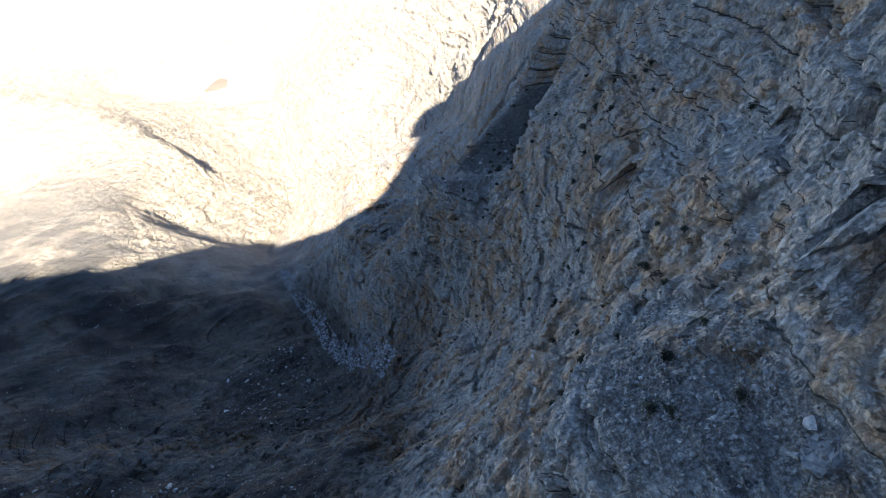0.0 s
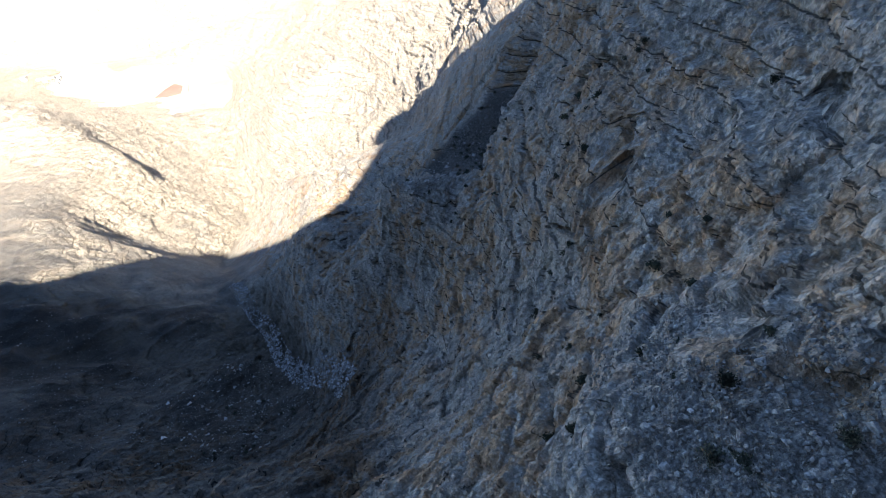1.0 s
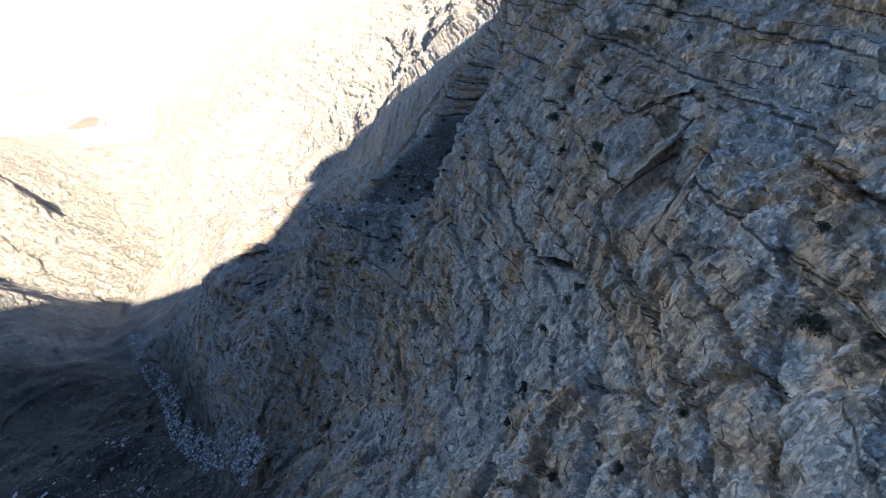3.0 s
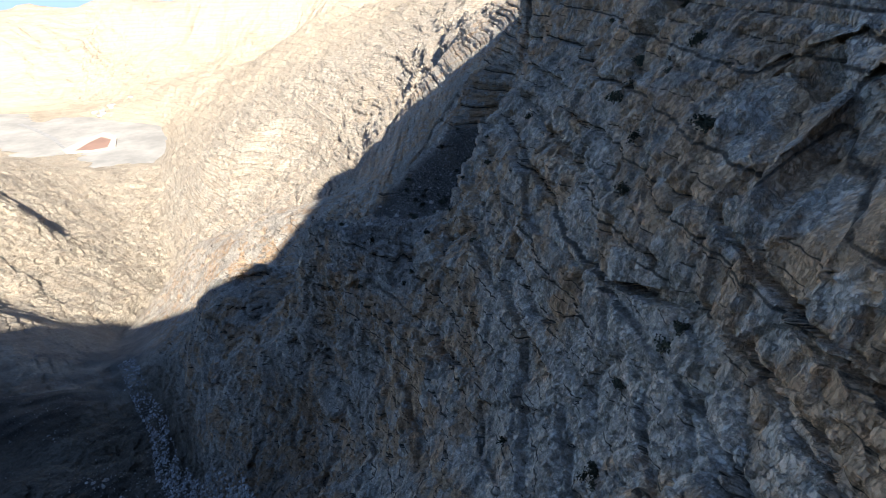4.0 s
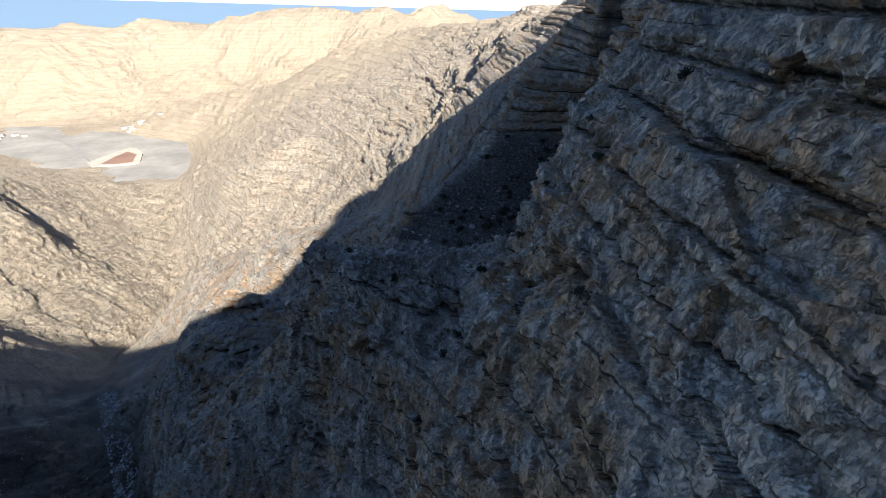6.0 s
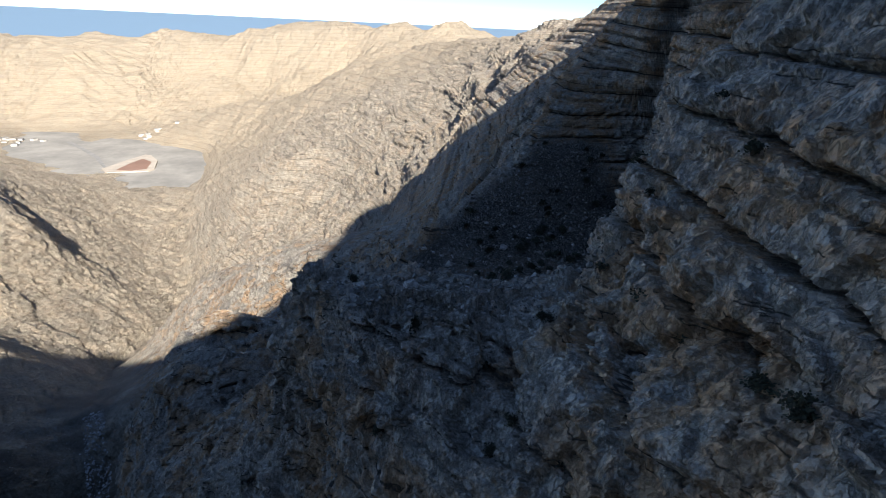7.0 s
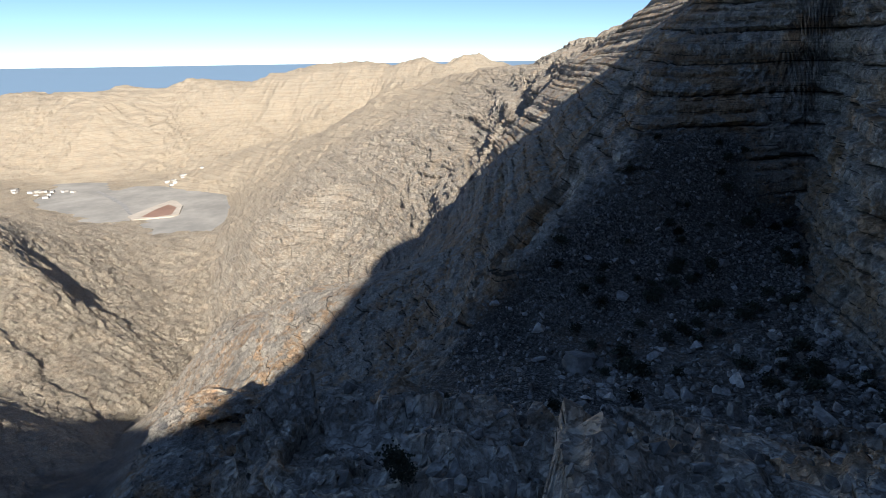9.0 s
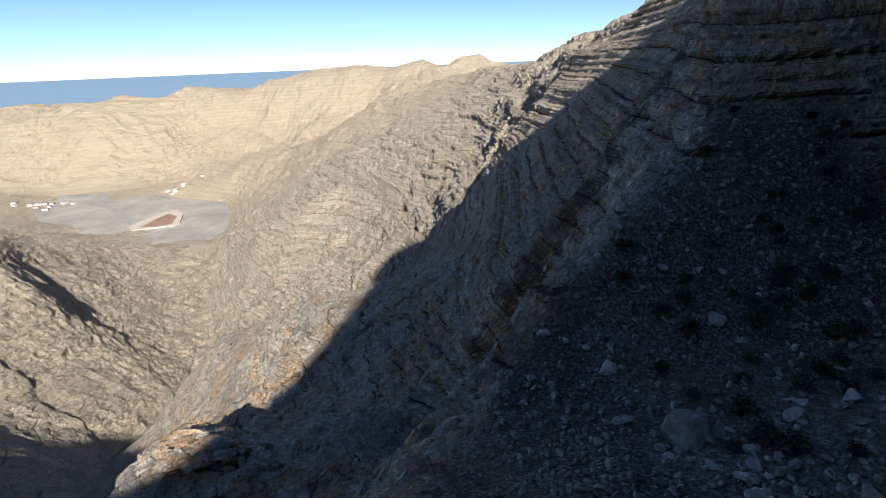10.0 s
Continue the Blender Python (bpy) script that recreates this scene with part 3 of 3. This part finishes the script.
last_row, last_col = land.shape[0] - 1, land.shape[1] - 1
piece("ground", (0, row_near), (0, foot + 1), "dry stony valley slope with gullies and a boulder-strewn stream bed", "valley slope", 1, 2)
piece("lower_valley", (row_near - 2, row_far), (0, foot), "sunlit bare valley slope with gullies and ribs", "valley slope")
piece("cliff_wall", (0, row_near), (foot, crown), "steep bedded grey limestone cliff with ledges, caves and open joints", "cliff")
piece("cliff_crown", (0, row_near), (crown, last_col), "upper rocky mountainside above the cliff", "mountainside", 2)
piece("ridge_slope", (row_near - 1, row_far), (foot, last_col), "bare ridge of thin level limestone beds", "ridge")
piece("far_range", (row_far - 1, last_row), (0, last_col), "distant bare beige mountain range", "mountain range", 2)


# ---- distance ----
def sea_sheet():
    angles = np.linspace(radians(50), radians(175), 90)
    out = []
    for r, z in ((3300, -40.0), (3900, 40.0), (4400, 105.0), (4700, 140.0), (4900, 163.0)):
        out.append([(r * math.cos(a), r * math.sin(a), z) for a in angles])
    return np.array(out)


m, t, bsdf = shader("sea_water")
bsdf.inputs["Base Color"].default_value = (0.17, 0.26, 0.36, 1)
bsdf.inputs["Roughness"].default_value = 0.6
tagged(sheet_object("sea", sea_sheet(), m), "calm blue sea far beyond the mountains", "sea", kind="structure")



# ---- helpers for things ----
def part(name, bm, material, parent, label=""):
    me = bpy.data.meshes.new(name)
    bm.to_mesh(me)
    bm.free()
    me.materials.append(material)
    ob = new(name, me)
    ob.parent = parent
    return tagged(ob, label)


near_rows = slice(int(np.searchsorted(row_y, 0)), row_near)
near_land = land[near_rows]
near_normals = grid_normals(near_land)
near_loose = 1 - land_rock.reshape(land.shape[:2])[near_rows]


def on_land(x, y, z=None):
    """The nearest place of the mountain side, and its normal."""
    i = int(np.searchsorted(row_y[near_rows], y))
    rows = slice(max(i - 8, 0), i + 8)
    v = near_land[rows].reshape(-1, 3)
    gap = (v[:, 0] - x) ** 2 + (v[:, 1] - y) ** 2 + (0 if z is None else (v[:, 2] - z) ** 2)
    k = int(np.argmin(gap))
    return Vector(v[k]), Vector(near_normals[rows].reshape(-1, 3)[k])


def land_spots(count, seed, x, y, loose=0.5, z=(-500, 900)):
    """Random places on the loose or rocky ground within a stretch of the plan."""
    v, n, w = near_land.reshape(-1, 3), near_normals.reshape(-1, 3), near_loose.reshape(-1)
    fit = np.where((v[:, 0] > x[0]) & (v[:, 0] < x[1]) & (v[:, 1] > y[0]) & (v[:, 1] < y[1]) & (v[:, 2] > z[0]) & (v[:, 2] < z[1]) & (w >= loose))[0]
    pick = np.random.RandomState(seed).choice(fit, count)
    return v[pick], n[pick]


def stone_shape(seed, detail=1):
    """An angular stone of about one metre: a ball cut by random planes."""
    draw = np.random.RandomState(seed)
    bm = bmesh.new()
    bmesh.ops.create_icosphere(bm, subdivisions=detail, radius=0.68)
    cuts = [(Vector(draw.normal(size=3)).normalized(), draw.uniform(0.2, 0.4)) for _ in range(11)]
    for v in bm.verts:
        for n, reach in cuts:
            over = v.co.dot(n) - reach
            if over > 0:
                v.co -= n * over
        v.co += Vector(draw.normal(size=3)) * 0.012
    stretch = draw.uniform(0.7, 1.25, 3)
    for v in bm.verts:
        v.co = Vector((v.co.x * stretch[0], v.co.y * stretch[1], v.co.z * stretch[2]))
    return bm


def rock_material(name, dark, mid, light):
    m, t, bsdf = shader(name)
    pos = t.nodes.new("ShaderNodeTexCoord").outputs["Object"]
    info = t.nodes.new("ShaderNodeObjectInfo")
    island = t.nodes.new("ShaderNodeNewGeometry")
    vary = t.nodes.new("ShaderNodeMath")
    t.links.new(info.outputs["Random"], vary.inputs[0])
    t.links.new(island.outputs["Random Per Island"], vary.inputs[1])
    part_of = t.nodes.new("ShaderNodeMath")
    part_of.operation = "FRACT"
    t.links.new(vary.outputs[0], part_of.inputs[0])
    grain = noise_of(t, pos, 2.2, 7.0, 0.7)
    base = ramp(t, grain, (0.3, dark), (0.5, mid), (0.7, light))
    shade = ramp(t, part_of.outputs[0], (0.0, 0.55), (0.6, 1.0), (1.0, 1.35))
    t.links.new(mixed(t, 1.0, base, shade, "MULTIPLY"), bsdf.inputs["Base Color"])
    bsdf.inputs["Roughness"].default_value = 0.92
    bump = node(t, "Bump", Strength=0.8, Distance=0.12)
    t.links.new(grain, bump.inputs["Height"])
    t.links.new(bump.outputs[0], bsdf.inputs["Normal"])
    return m


STONE = rock_material("stone", (0.18, 0.165, 0.147), (0.38, 0.355, 0.32), (0.58, 0.55, 0.50))
SCREE = rock_material("scree_stone", (0.09, 0.083, 0.073), (0.23, 0.215, 0.19), (0.46, 0.435, 0.40))
WASHED = rock_material("washed_stone", (0.20, 0.197, 0.19), (0.38, 0.37, 0.355), (0.6, 0.59, 0.57))

# ---- boulders ----
boulder_meshes = []
for k in range(7):
    bm = stone_shape(100 + k, 3)
    me = bpy.data.meshes.new("boulder")
    bm.to_mesh(me)
    bm.free()
    me.shade_flat()
    me.materials.append(STONE)
    boulder_meshes.append(me)


slab_meshes = []
for k in range(6):
    bm = stone_shape(130 + k, 5)
    for v in bm.verts:
        v.co += v.co.normalized() * 0.05 * (noise.noise(v.co * 4.0 + Vector((k, 0, 0))) + 0.5 * noise.noise(v.co * 11.0))
    me = bpy.data.meshes.new("rock_slab")
    bm.to_mesh(me)
    bm.free()
    me.shade_flat()
    me.materials.append(STONE)
    slab_meshes.append(me)


def boulder(place, size, seed, group, label="angular grey limestone boulder lying on the scree"):
    draw = random.Random(seed)
    ob = new("boulder", boulder_meshes[seed % 7])
    ob.matrix_world = Matrix.Translation(place) @ pose(0, 0, 0, draw.uniform(-25, 25), draw.uniform(-25, 25), draw.uniform(0, 360)) @ Matrix.Diagonal((size * draw.uniform(0.85, 1.2), size, size * draw.uniform(0.65, 0.9), 1))
    return tagged(ob, label, "boulder", group)


for (x, y, z), size, turn, seed, label in (((14.2, 38.6, 211.0), (3.4, 2.6, 6.2), (8, -14, 20), 1, "pale leaning slab of limestone at the edge of the ledge"),
                                           ((27.5, 21.0, 221.5), (8.0, 7.0, 6.0), (0, 18, 35), 4, "large cracked limestone slab resting on the ledge"),
                                           ((27.5, 15.0, 221.0), (9.0, 6.5, 4.0), (5, 10, 70), 2, "broad flat-topped limestone slab on the ledge"),
                                           ((10.5, 36.0, 207.5), (4.0, 3.6, 4.2), (20, 5, 50), 5, "rusty blocky limestone outcrop below the ledge")):
    ob = new("rock_slab", slab_meshes[seed])
    ob.matrix_world = pose(x, y, z, *turn) @ Matrix.Diagonal((*size, 1))
    tagged(ob, label, "rock slab", "large rocks of the near ledge")
place, normal = on_land(14, 204)
boulder(place + Vector((0, 0, 0.6)), 4.2, 3, "boulders on the scree", "huge pale angular boulder resting on the scree")
for k, (p, n) in enumerate(zip(*land_spots(85, 5, (4, 55), (178, 232), 0.4))):
    size = 0.6 + 1.1 * random.Random(k).random() ** 2.5
    boulder(Vector(p) + Vector((0, 0, size * 0.12)), size, k, "boulders on the scree")
for k, (p, n) in enumerate(zip(*land_spots(130, 15, (10, 46), (180, 208), 0.3))):
    size = 0.6 + 1.2 * random.Random(k + 1300).random() ** 2
    boulder(Vector(p) + Vector((0, 0, size * 0.12)), size, k + 1300, "boulders on the scree")
for k, (p, n) in enumerate(zip(*land_spots(26, 6, (12, 32), (20, 46), 0.3))):
    size = 0.5 + 0.7 * random.Random(k + 300).random() ** 2
    boulder(Vector(p) + Vector((0, 0, size * 0.12)), size, k + 300, "boulders on the near ledge", "pale limestone block lying on the ledge")
for k, (p, n) in enumerate(zip(*land_spots(22, 7, (-14, 24), (158, 182), 0.25))):
    size = 0.6 + 0.9 * random.Random(k + 500).random() ** 2
    boulder(Vector(p) + Vector((0, 0, size * 0.1)), size, k + 500, "blocks on the promontory", "jointed grey block on the edge of the promontory")
for k, (p, n) in enumerate(zip(*land_spots(60, 8, (-150, -20), (70, 330), 0.5))):
    size = 1.2 + 2.2 * random.Random(k + 700).random() ** 3
    boulder(Vector(p) + Vector((0, 0, size * 0.1)), size, k + 700, "boulders in the stream bed", "water-worn boulder in the dry stream bed")


# ---- loose stones, past counting ----
def stones(name, label, spots, low, high, material, seed):
    draw = np.random.RandomState(seed)
    shapes = []
    for k in range(8):
        bm = stone_shape(200 + k + seed, 1)
        bm.verts.ensure_lookup_table()
        shapes.append((np.array([v.co for v in bm.verts]), np.array([[v.index for v in f.verts] for f in bm.faces])))
        bm.free()
    verts, faces, total = [], [], 0
    for p, n in zip(*spots):
        v, f = shapes[draw.randint(8)]
        size = low + (high - low) * draw.rand() ** 3
        turn = np.array(Euler(draw.uniform(0, 6.28, 3)).to_matrix())
        verts.append((v * np.array((1, 1, 0.8))) @ turn.T * size + p + np.array((0, 0, size * 0.18)))
        faces.append(f + total)
        total += len(v)
    verts, faces = np.concatenate(verts).astype(np.float32), np.concatenate(faces)
    me = bpy.data.meshes.new(name)
    me.vertices.add(len(verts))
    me.vertices.foreach_set("co", verts.ravel())
    me.loops.add(faces.size)
    me.loops.foreach_set("vertex_index", faces.ravel().astype(np.int32))
    me.polygons.add(len(faces))
    me.polygons.foreach_set("loop_start", np.arange(0, faces.size, 3, dtype=np.int32))
    me.polygons.foreach_set("loop_total", np.full(len(faces), 3, dtype=np.int32))
    me.update(calc_edges=True)
    me.shade_flat()
    me.materials.append(material)
    return tagged(new(name, me), label, "stones", kind="stuff")


stones("talus_stones", "grey broken stones covering the scree bowl", land_spots(8500, 21, (0, 64), (176, 248), 0.35), 0.12, 1.0, SCREE, 1)
stones("spur_stones", "grey broken blocks and stones strewn over the promontory", land_spots(4200, 27, (-8, 46), (158, 202), 0.0, (138, 176)), 0.15, 1.0, SCREE, 6)
stones("ledge_stones", "pale broken stones covering the near ledge", land_spots(4200, 22, (11, 36), (12, 50), 0.2), 0.12, 0.6, SCREE, 2)
stones("stream_stones", "pale washed stones filling the dry stream bed", land_spots(1500, 23, (-250, -30), (60, 345), 0.45, (-80, 150)), 0.3, 1.1, SCREE, 3)
STREAM = ((-190, 400), (-132, 298), (-110, 262), (-90, 218), (-70, 190), (-48, 168), (-40, 152))


def along_stream(count, seed, reach):
    """Random places within reach of the stream's line."""
    v, n = near_land.reshape(-1, 3), near_normals.reshape(-1, 3)
    away = np.full(len(v), 1e9)
    for (x0, y0), (x1, y1) in zip(STREAM, STREAM[1:]):
        s = np.clip(((v[:, 0] - x0) * (x1 - x0) + (v[:, 1] - y0) * (y1 - y0)) / ((x1 - x0) ** 2 + (y1 - y0) ** 2), 0, 1)
        away = np.minimum(away, np.hypot(v[:, 0] - x0 - s * (x1 - x0), v[:, 1] - y0 - s * (y1 - y0)))
    fit = np.where((away < reach) & (n[:, 2] > 0.5))[0]
    pick = np.random.RandomState(seed).choice(fit, count)
    return v[pick], n[pick]


stones("channel_stones", "pale washed rubble along the dry stream", along_stream(6500, 26, 5.0), 0.35, 1.7, WASHED, 5)
stones("slope_stones", "brown broken stones scattered over the valley slope", land_spots(6500, 24, (-330, -40), (40, 345), 0.2), 0.3, 1.3, SCREE, 4)


# ---- shrubs ----
def leaf_material():
    m, t, bsdf = shader("shrub_leaf")
    island = t.nodes.new("ShaderNodeNewGeometry")
    t.links.new(ramp(t, island.outputs["Random Per Island"], (0.0, (0.022, 0.026, 0.014)), (0.6, (0.04, 0.044, 0.024)), (1.0, (0.08, 0.078, 0.046))), bsdf.inputs["Base Color"])
    bsdf.inputs["Roughness"].default_value = 0.8
    return m


LEAF = leaf_material()
m, t, bsdf = shader("shrub_wood")
t.links.new(ramp(t, noise_of(t, t.nodes.new("ShaderNodeTexCoord").outputs["Object"], 14.0), (0.35, (0.10, 0.075, 0.055)), (0.65, (0.22, 0.18, 0.14))), bsdf.inputs["Base Color"])
bsdf.inputs["Roughness"].default_value = 0.9
WOOD = m


def shrub(seed, parent):
    """A low thorny shrub about one metre wide: thin stems and a loose crown of small leaves."""
    draw = random.Random(seed)
    stems, crown = bmesh.new(), bmesh.new()
    for _ in range(13):
        a, lean, tall = draw.uniform(0, 6.28), draw.uniform(0.1, 1.0), draw.uniform(0.35, 0.62)
        tip = Vector((math.cos(a) * lean * 0.48, math.sin(a) * lean * 0.48, tall * (1.1 - 0.5 * lean)))
        knee = tip * 0.5 + Vector((draw.uniform(-0.05, 0.05), draw.uniform(-0.05, 0.05), 0.08))
        rings = []
        for at, r in ((Vector((0, 0, -0.12)), 0.022), (knee, 0.013), (tip, 0.005)):
            rings.append([stems.verts.new(at + Vector((math.cos(q) * r, math.sin(q) * r, 0))) for q in (0, 2.09, 4.19)])
        for low, high in zip(rings, rings[1:]):
            for i in range(3):
                stems.faces.new((low[i], low[(i + 1) % 3], high[(i + 1) % 3], high[i]))
        for _ in range(34):
            at = tip.lerp(knee, draw.random() ** 1.4 * 0.9) + Vector((draw.gauss(0, 0.085), draw.gauss(0, 0.085), draw.gauss(0, 0.07)))
            out = Vector((draw.gauss(0, 1), draw.gauss(0, 1), draw.gauss(0.4, 1))).normalized()
            side = out.orthogonal().normalized() * draw.uniform(0.03, 0.055)
            out *= draw.uniform(0.07, 0.14)
            crown.faces.new([crown.verts.new(at + q) for q in (-side * 0.4, out * 0.5 - side, out, out * 0.5 + side)])
    part("twig_frame", stems, WOOD, parent, "thin grey-brown twigs")
    part("foliage", crown, LEAF, parent, "sparse dark green leaves")


originals = []
for k in range(5):
    root = new("shrub")
    root.empty_display_size = 0.2
    shrub(40 + k, root)
    originals.append(tagged(root, "low dark green desert shrub growing among the rocks", "shrub", "shrubs on the mountainside"))

LEDGE_SHRUBS = ((21, 42.8, 209), (19.5, 39.4, 210), (20.7, 37.6, 212), (18.9, 33, 214), (20.2, 32.2, 215), (15.5, 34.7, 212), (25, 33.5, 216), (10.3, 44.6, 195), (10.7, 35.1, 209), (28.6, 56, 216), (17, 28.5, 214), (18, 27, 215), (22.8, 25.6, 217), (23.8, 62.8, 200), (29, 62.2, 212), (25.3, 47.5, 213), (26.1, 57.5, 208), (21.3, 40.8, 212), (15.7, 49.2, 198))
WALL_SHRUBS = ((35.5, 120.5, 206), (37.3, 116.1, 207), (35.1, 114.4, 205), (37.8, 110, 207), (33.6, 114.9, 203), (45.3, 71.9, 224), (26.3, 86.1, 188), (38.1, 106.5, 209), (22.8, 88.3, 182), (25.8, 84.1, 191), (33.9, 161.2, 189), (20.4, 149.8, 171), (3.9, 147.9, 151), (2.6, 158.4, 163), (20, 133.6, 174), (25.5, 149.7, 184), (13.1, 141.5, 161))
SPUR_SHRUBS = ((-1.9, 153, 155), (14.3, 154.4, 166), (21.1, 144.7, 171), (18.7, 144.2, 167), (9.1, 145.9, 158), (10.6, 148.1, 160), (13.4, 141.5, 162), (20.6, 136, 173), (6.8, 154, 160), (29, 157, 186), (22.5, 156.3, 178), (24.9, 164.3, 175), (18.5, 157.2, 171), (13.8, 155.5, 166), (-5.2, 172.6, 162), (25.9, 165.1, 178), (5.6, 167.4, 163), (-4.8, 171.1, 162), (3.2, 169, 163), (12.9, 165.6, 165))
spots = [(on_land(*s)[0], 1.9) for s in LEDGE_SHRUBS] + [(on_land(*s)[0], 2.2) for s in WALL_SHRUBS] + [(on_land(*s)[0], 1.9) for s in SPUR_SHRUBS]
spots += [(Vector(p), 2.3) for p in land_spots(78, 31, (14, 72), (194, 246), 0.4)[0]]
spots += [(Vector(p), 1.7) for p in land_spots(14, 32, (-10, 40), (176, 200), 0.3)[0]]
spots += [(Vector(p), 1.9) for p in land_spots(26, 33, (14, 60), (60, 150), 0.15)[0]]
spots += [(Vector(p), 2.0) for p in land_spots(30, 34, (-120, -40), (80, 320), 0.3)[0]]
for k, (place, size) in enumerate(spots):
    draw = random.Random(900 + k)
    s = size * draw.uniform(0.65, 1.25)
    m = Matrix.Translation(place - Vector((0, 0, 0.05))) @ pose(0, 0, 0, draw.uniform(-8, 8), draw.uniform(-8, 8), draw.uniform(0, 360))
    if k < 5:
        originals[k].matrix_world, originals[k].scale = m, (s, s, s * draw.uniform(0.8, 1.1))
    else:
        originals[k % 5].scale = originals[k % 5].scale
        twin = copy_thing(originals[k % 5], m)
        twin.scale = (s, s, s * draw.uniform(0.8, 1.1))

# ---- the far valley: pond, track and houses ----
far_rows = slice(int(np.searchsorted(row_y, 1100)), int(np.searchsorted(row_y, 1900)))


def far_height(x, y):
    v = land[far_rows].reshape(-1, 3)
    return float(v[np.argmin((v[:, 0] - x) ** 2 + (v[:, 1] - y) ** 2), 2])


def slab(name, outline, height, thick, material, label, category, kind="structure"):
    bm = bmesh.new()
    top = [bm.verts.new((x, y, height)) for x, y in outline]
    face = bm.faces.new(top)
    low = bmesh.ops.extrude_face_region(bm, geom=[face])
    bmesh.ops.translate(bm, vec=(0, 0, -thick), verts=[v for v in low["geom"] if isinstance(v, bmesh.types.BMVert)])
    bmesh.ops.recalc_face_normals(bm, faces=bm.faces)
    ob = part(name, bm, material, None)
    return tagged(ob, label, category, kind=kind)


def plain(name, dark, light, scale=0.2, rough=0.9):
    m, t, bsdf = shader(name)
    n = noise_of(t, t.nodes.new("ShaderNodeTexCoord").outputs["Object"], scale, 6.0, 0.65)
    t.links.new(ramp(t, n, (0.35, dark), (0.65, light)), bsdf.inputs["Base Color"])
    bsdf.inputs["Roughness"].default_value = rough
    return m


FLATS = plain("grey_gravel", (0.23, 0.22, 0.20), (0.36, 0.34, 0.305), 0.012)
MUD = plain("brown_water", (0.22, 0.12, 0.08), (0.30, 0.17, 0.115), 0.02, 0.35)
SAND = plain("sand_bank", (0.40, 0.35, 0.29), (0.50, 0.44, 0.37), 0.05)
PLASTER = plain("pale_plaster", (0.46, 0.43, 0.39), (0.62, 0.59, 0.55), 0.3)
ASPHALT = plain("asphalt", (0.22, 0.215, 0.205), (0.30, 0.29, 0.275), 0.1)
FLAT = -143.0
slab("gravel_flats", ((-400, 1130), (-380, 1400), (-420, 1600), (-760, 1760), (-1300, 1780), (-1500, 1600), (-1250, 1300), (-800, 1150)), FLAT, 4, FLATS, "pale grey gravel flats on the valley floor", "gravel flats")
slab("sand_bank", ((-642, 1290), (-618, 1262), (-540, 1282), (-534, 1300), (-556, 1372), (-590, 1420), (-606, 1425), (-624, 1370)), FLAT + 3, 6, SAND, "light sandy bank raised round a pond", "bank")
slab("pond", ((-608, 1280), (-575, 1278), (-549, 1296), (-563, 1356), (-594, 1384), (-604, 1340)), FLAT + 3.4, 3, MUD, "reddish-brown muddy pond inside a sandy bank", "pond")
slab("track", ((-650, 1312), (-640, 1306), (-700, 1400), (-762, 1470), (-850, 1560), (-858, 1552), (-768, 1460), (-708, 1392)), FLAT + 0.5, 3, ASPHALT, "thin dark road across the valley floor", "road")


def house(x, y, wide, deep, tall, turn):
    z = far_height(x, y)
    root = new("house")
    root.matrix_world = pose(x, y, max(z, FLAT) - 0.5, 0, 0, turn)
    for name, w, d, low, high, material in (("wall", wide, deep, 0, tall, PLASTER), ("roof", wide + 0.8, deep + 0.8, tall, tall + 0.7, FLATS)):
        bm = bmesh.new()
        bmesh.ops.create_cube(bm, size=1, matrix=Matrix.Translation((0, 0, (low + high) / 2)) @ Matrix.Diagonal((w, d, high - low, 1)))
        part(name, bm, material, root)
    return tagged(root, "small pale flat-roofed house in the far valley", "house", "houses of the far villages")


draw = random.Random(77)
for cx, cy, spread, count in ((-1005, 1545, 60, 14), (-655, 1612, 42, 9)):
    for _ in range(count):
        house(cx + draw.gauss(0, 0.6) * spread, cy + draw.gauss(0, 0.35) * spread, draw.uniform(8, 15), draw.uniform(7, 11), draw.uniform(3.5, 7), draw.uniform(0, 90))
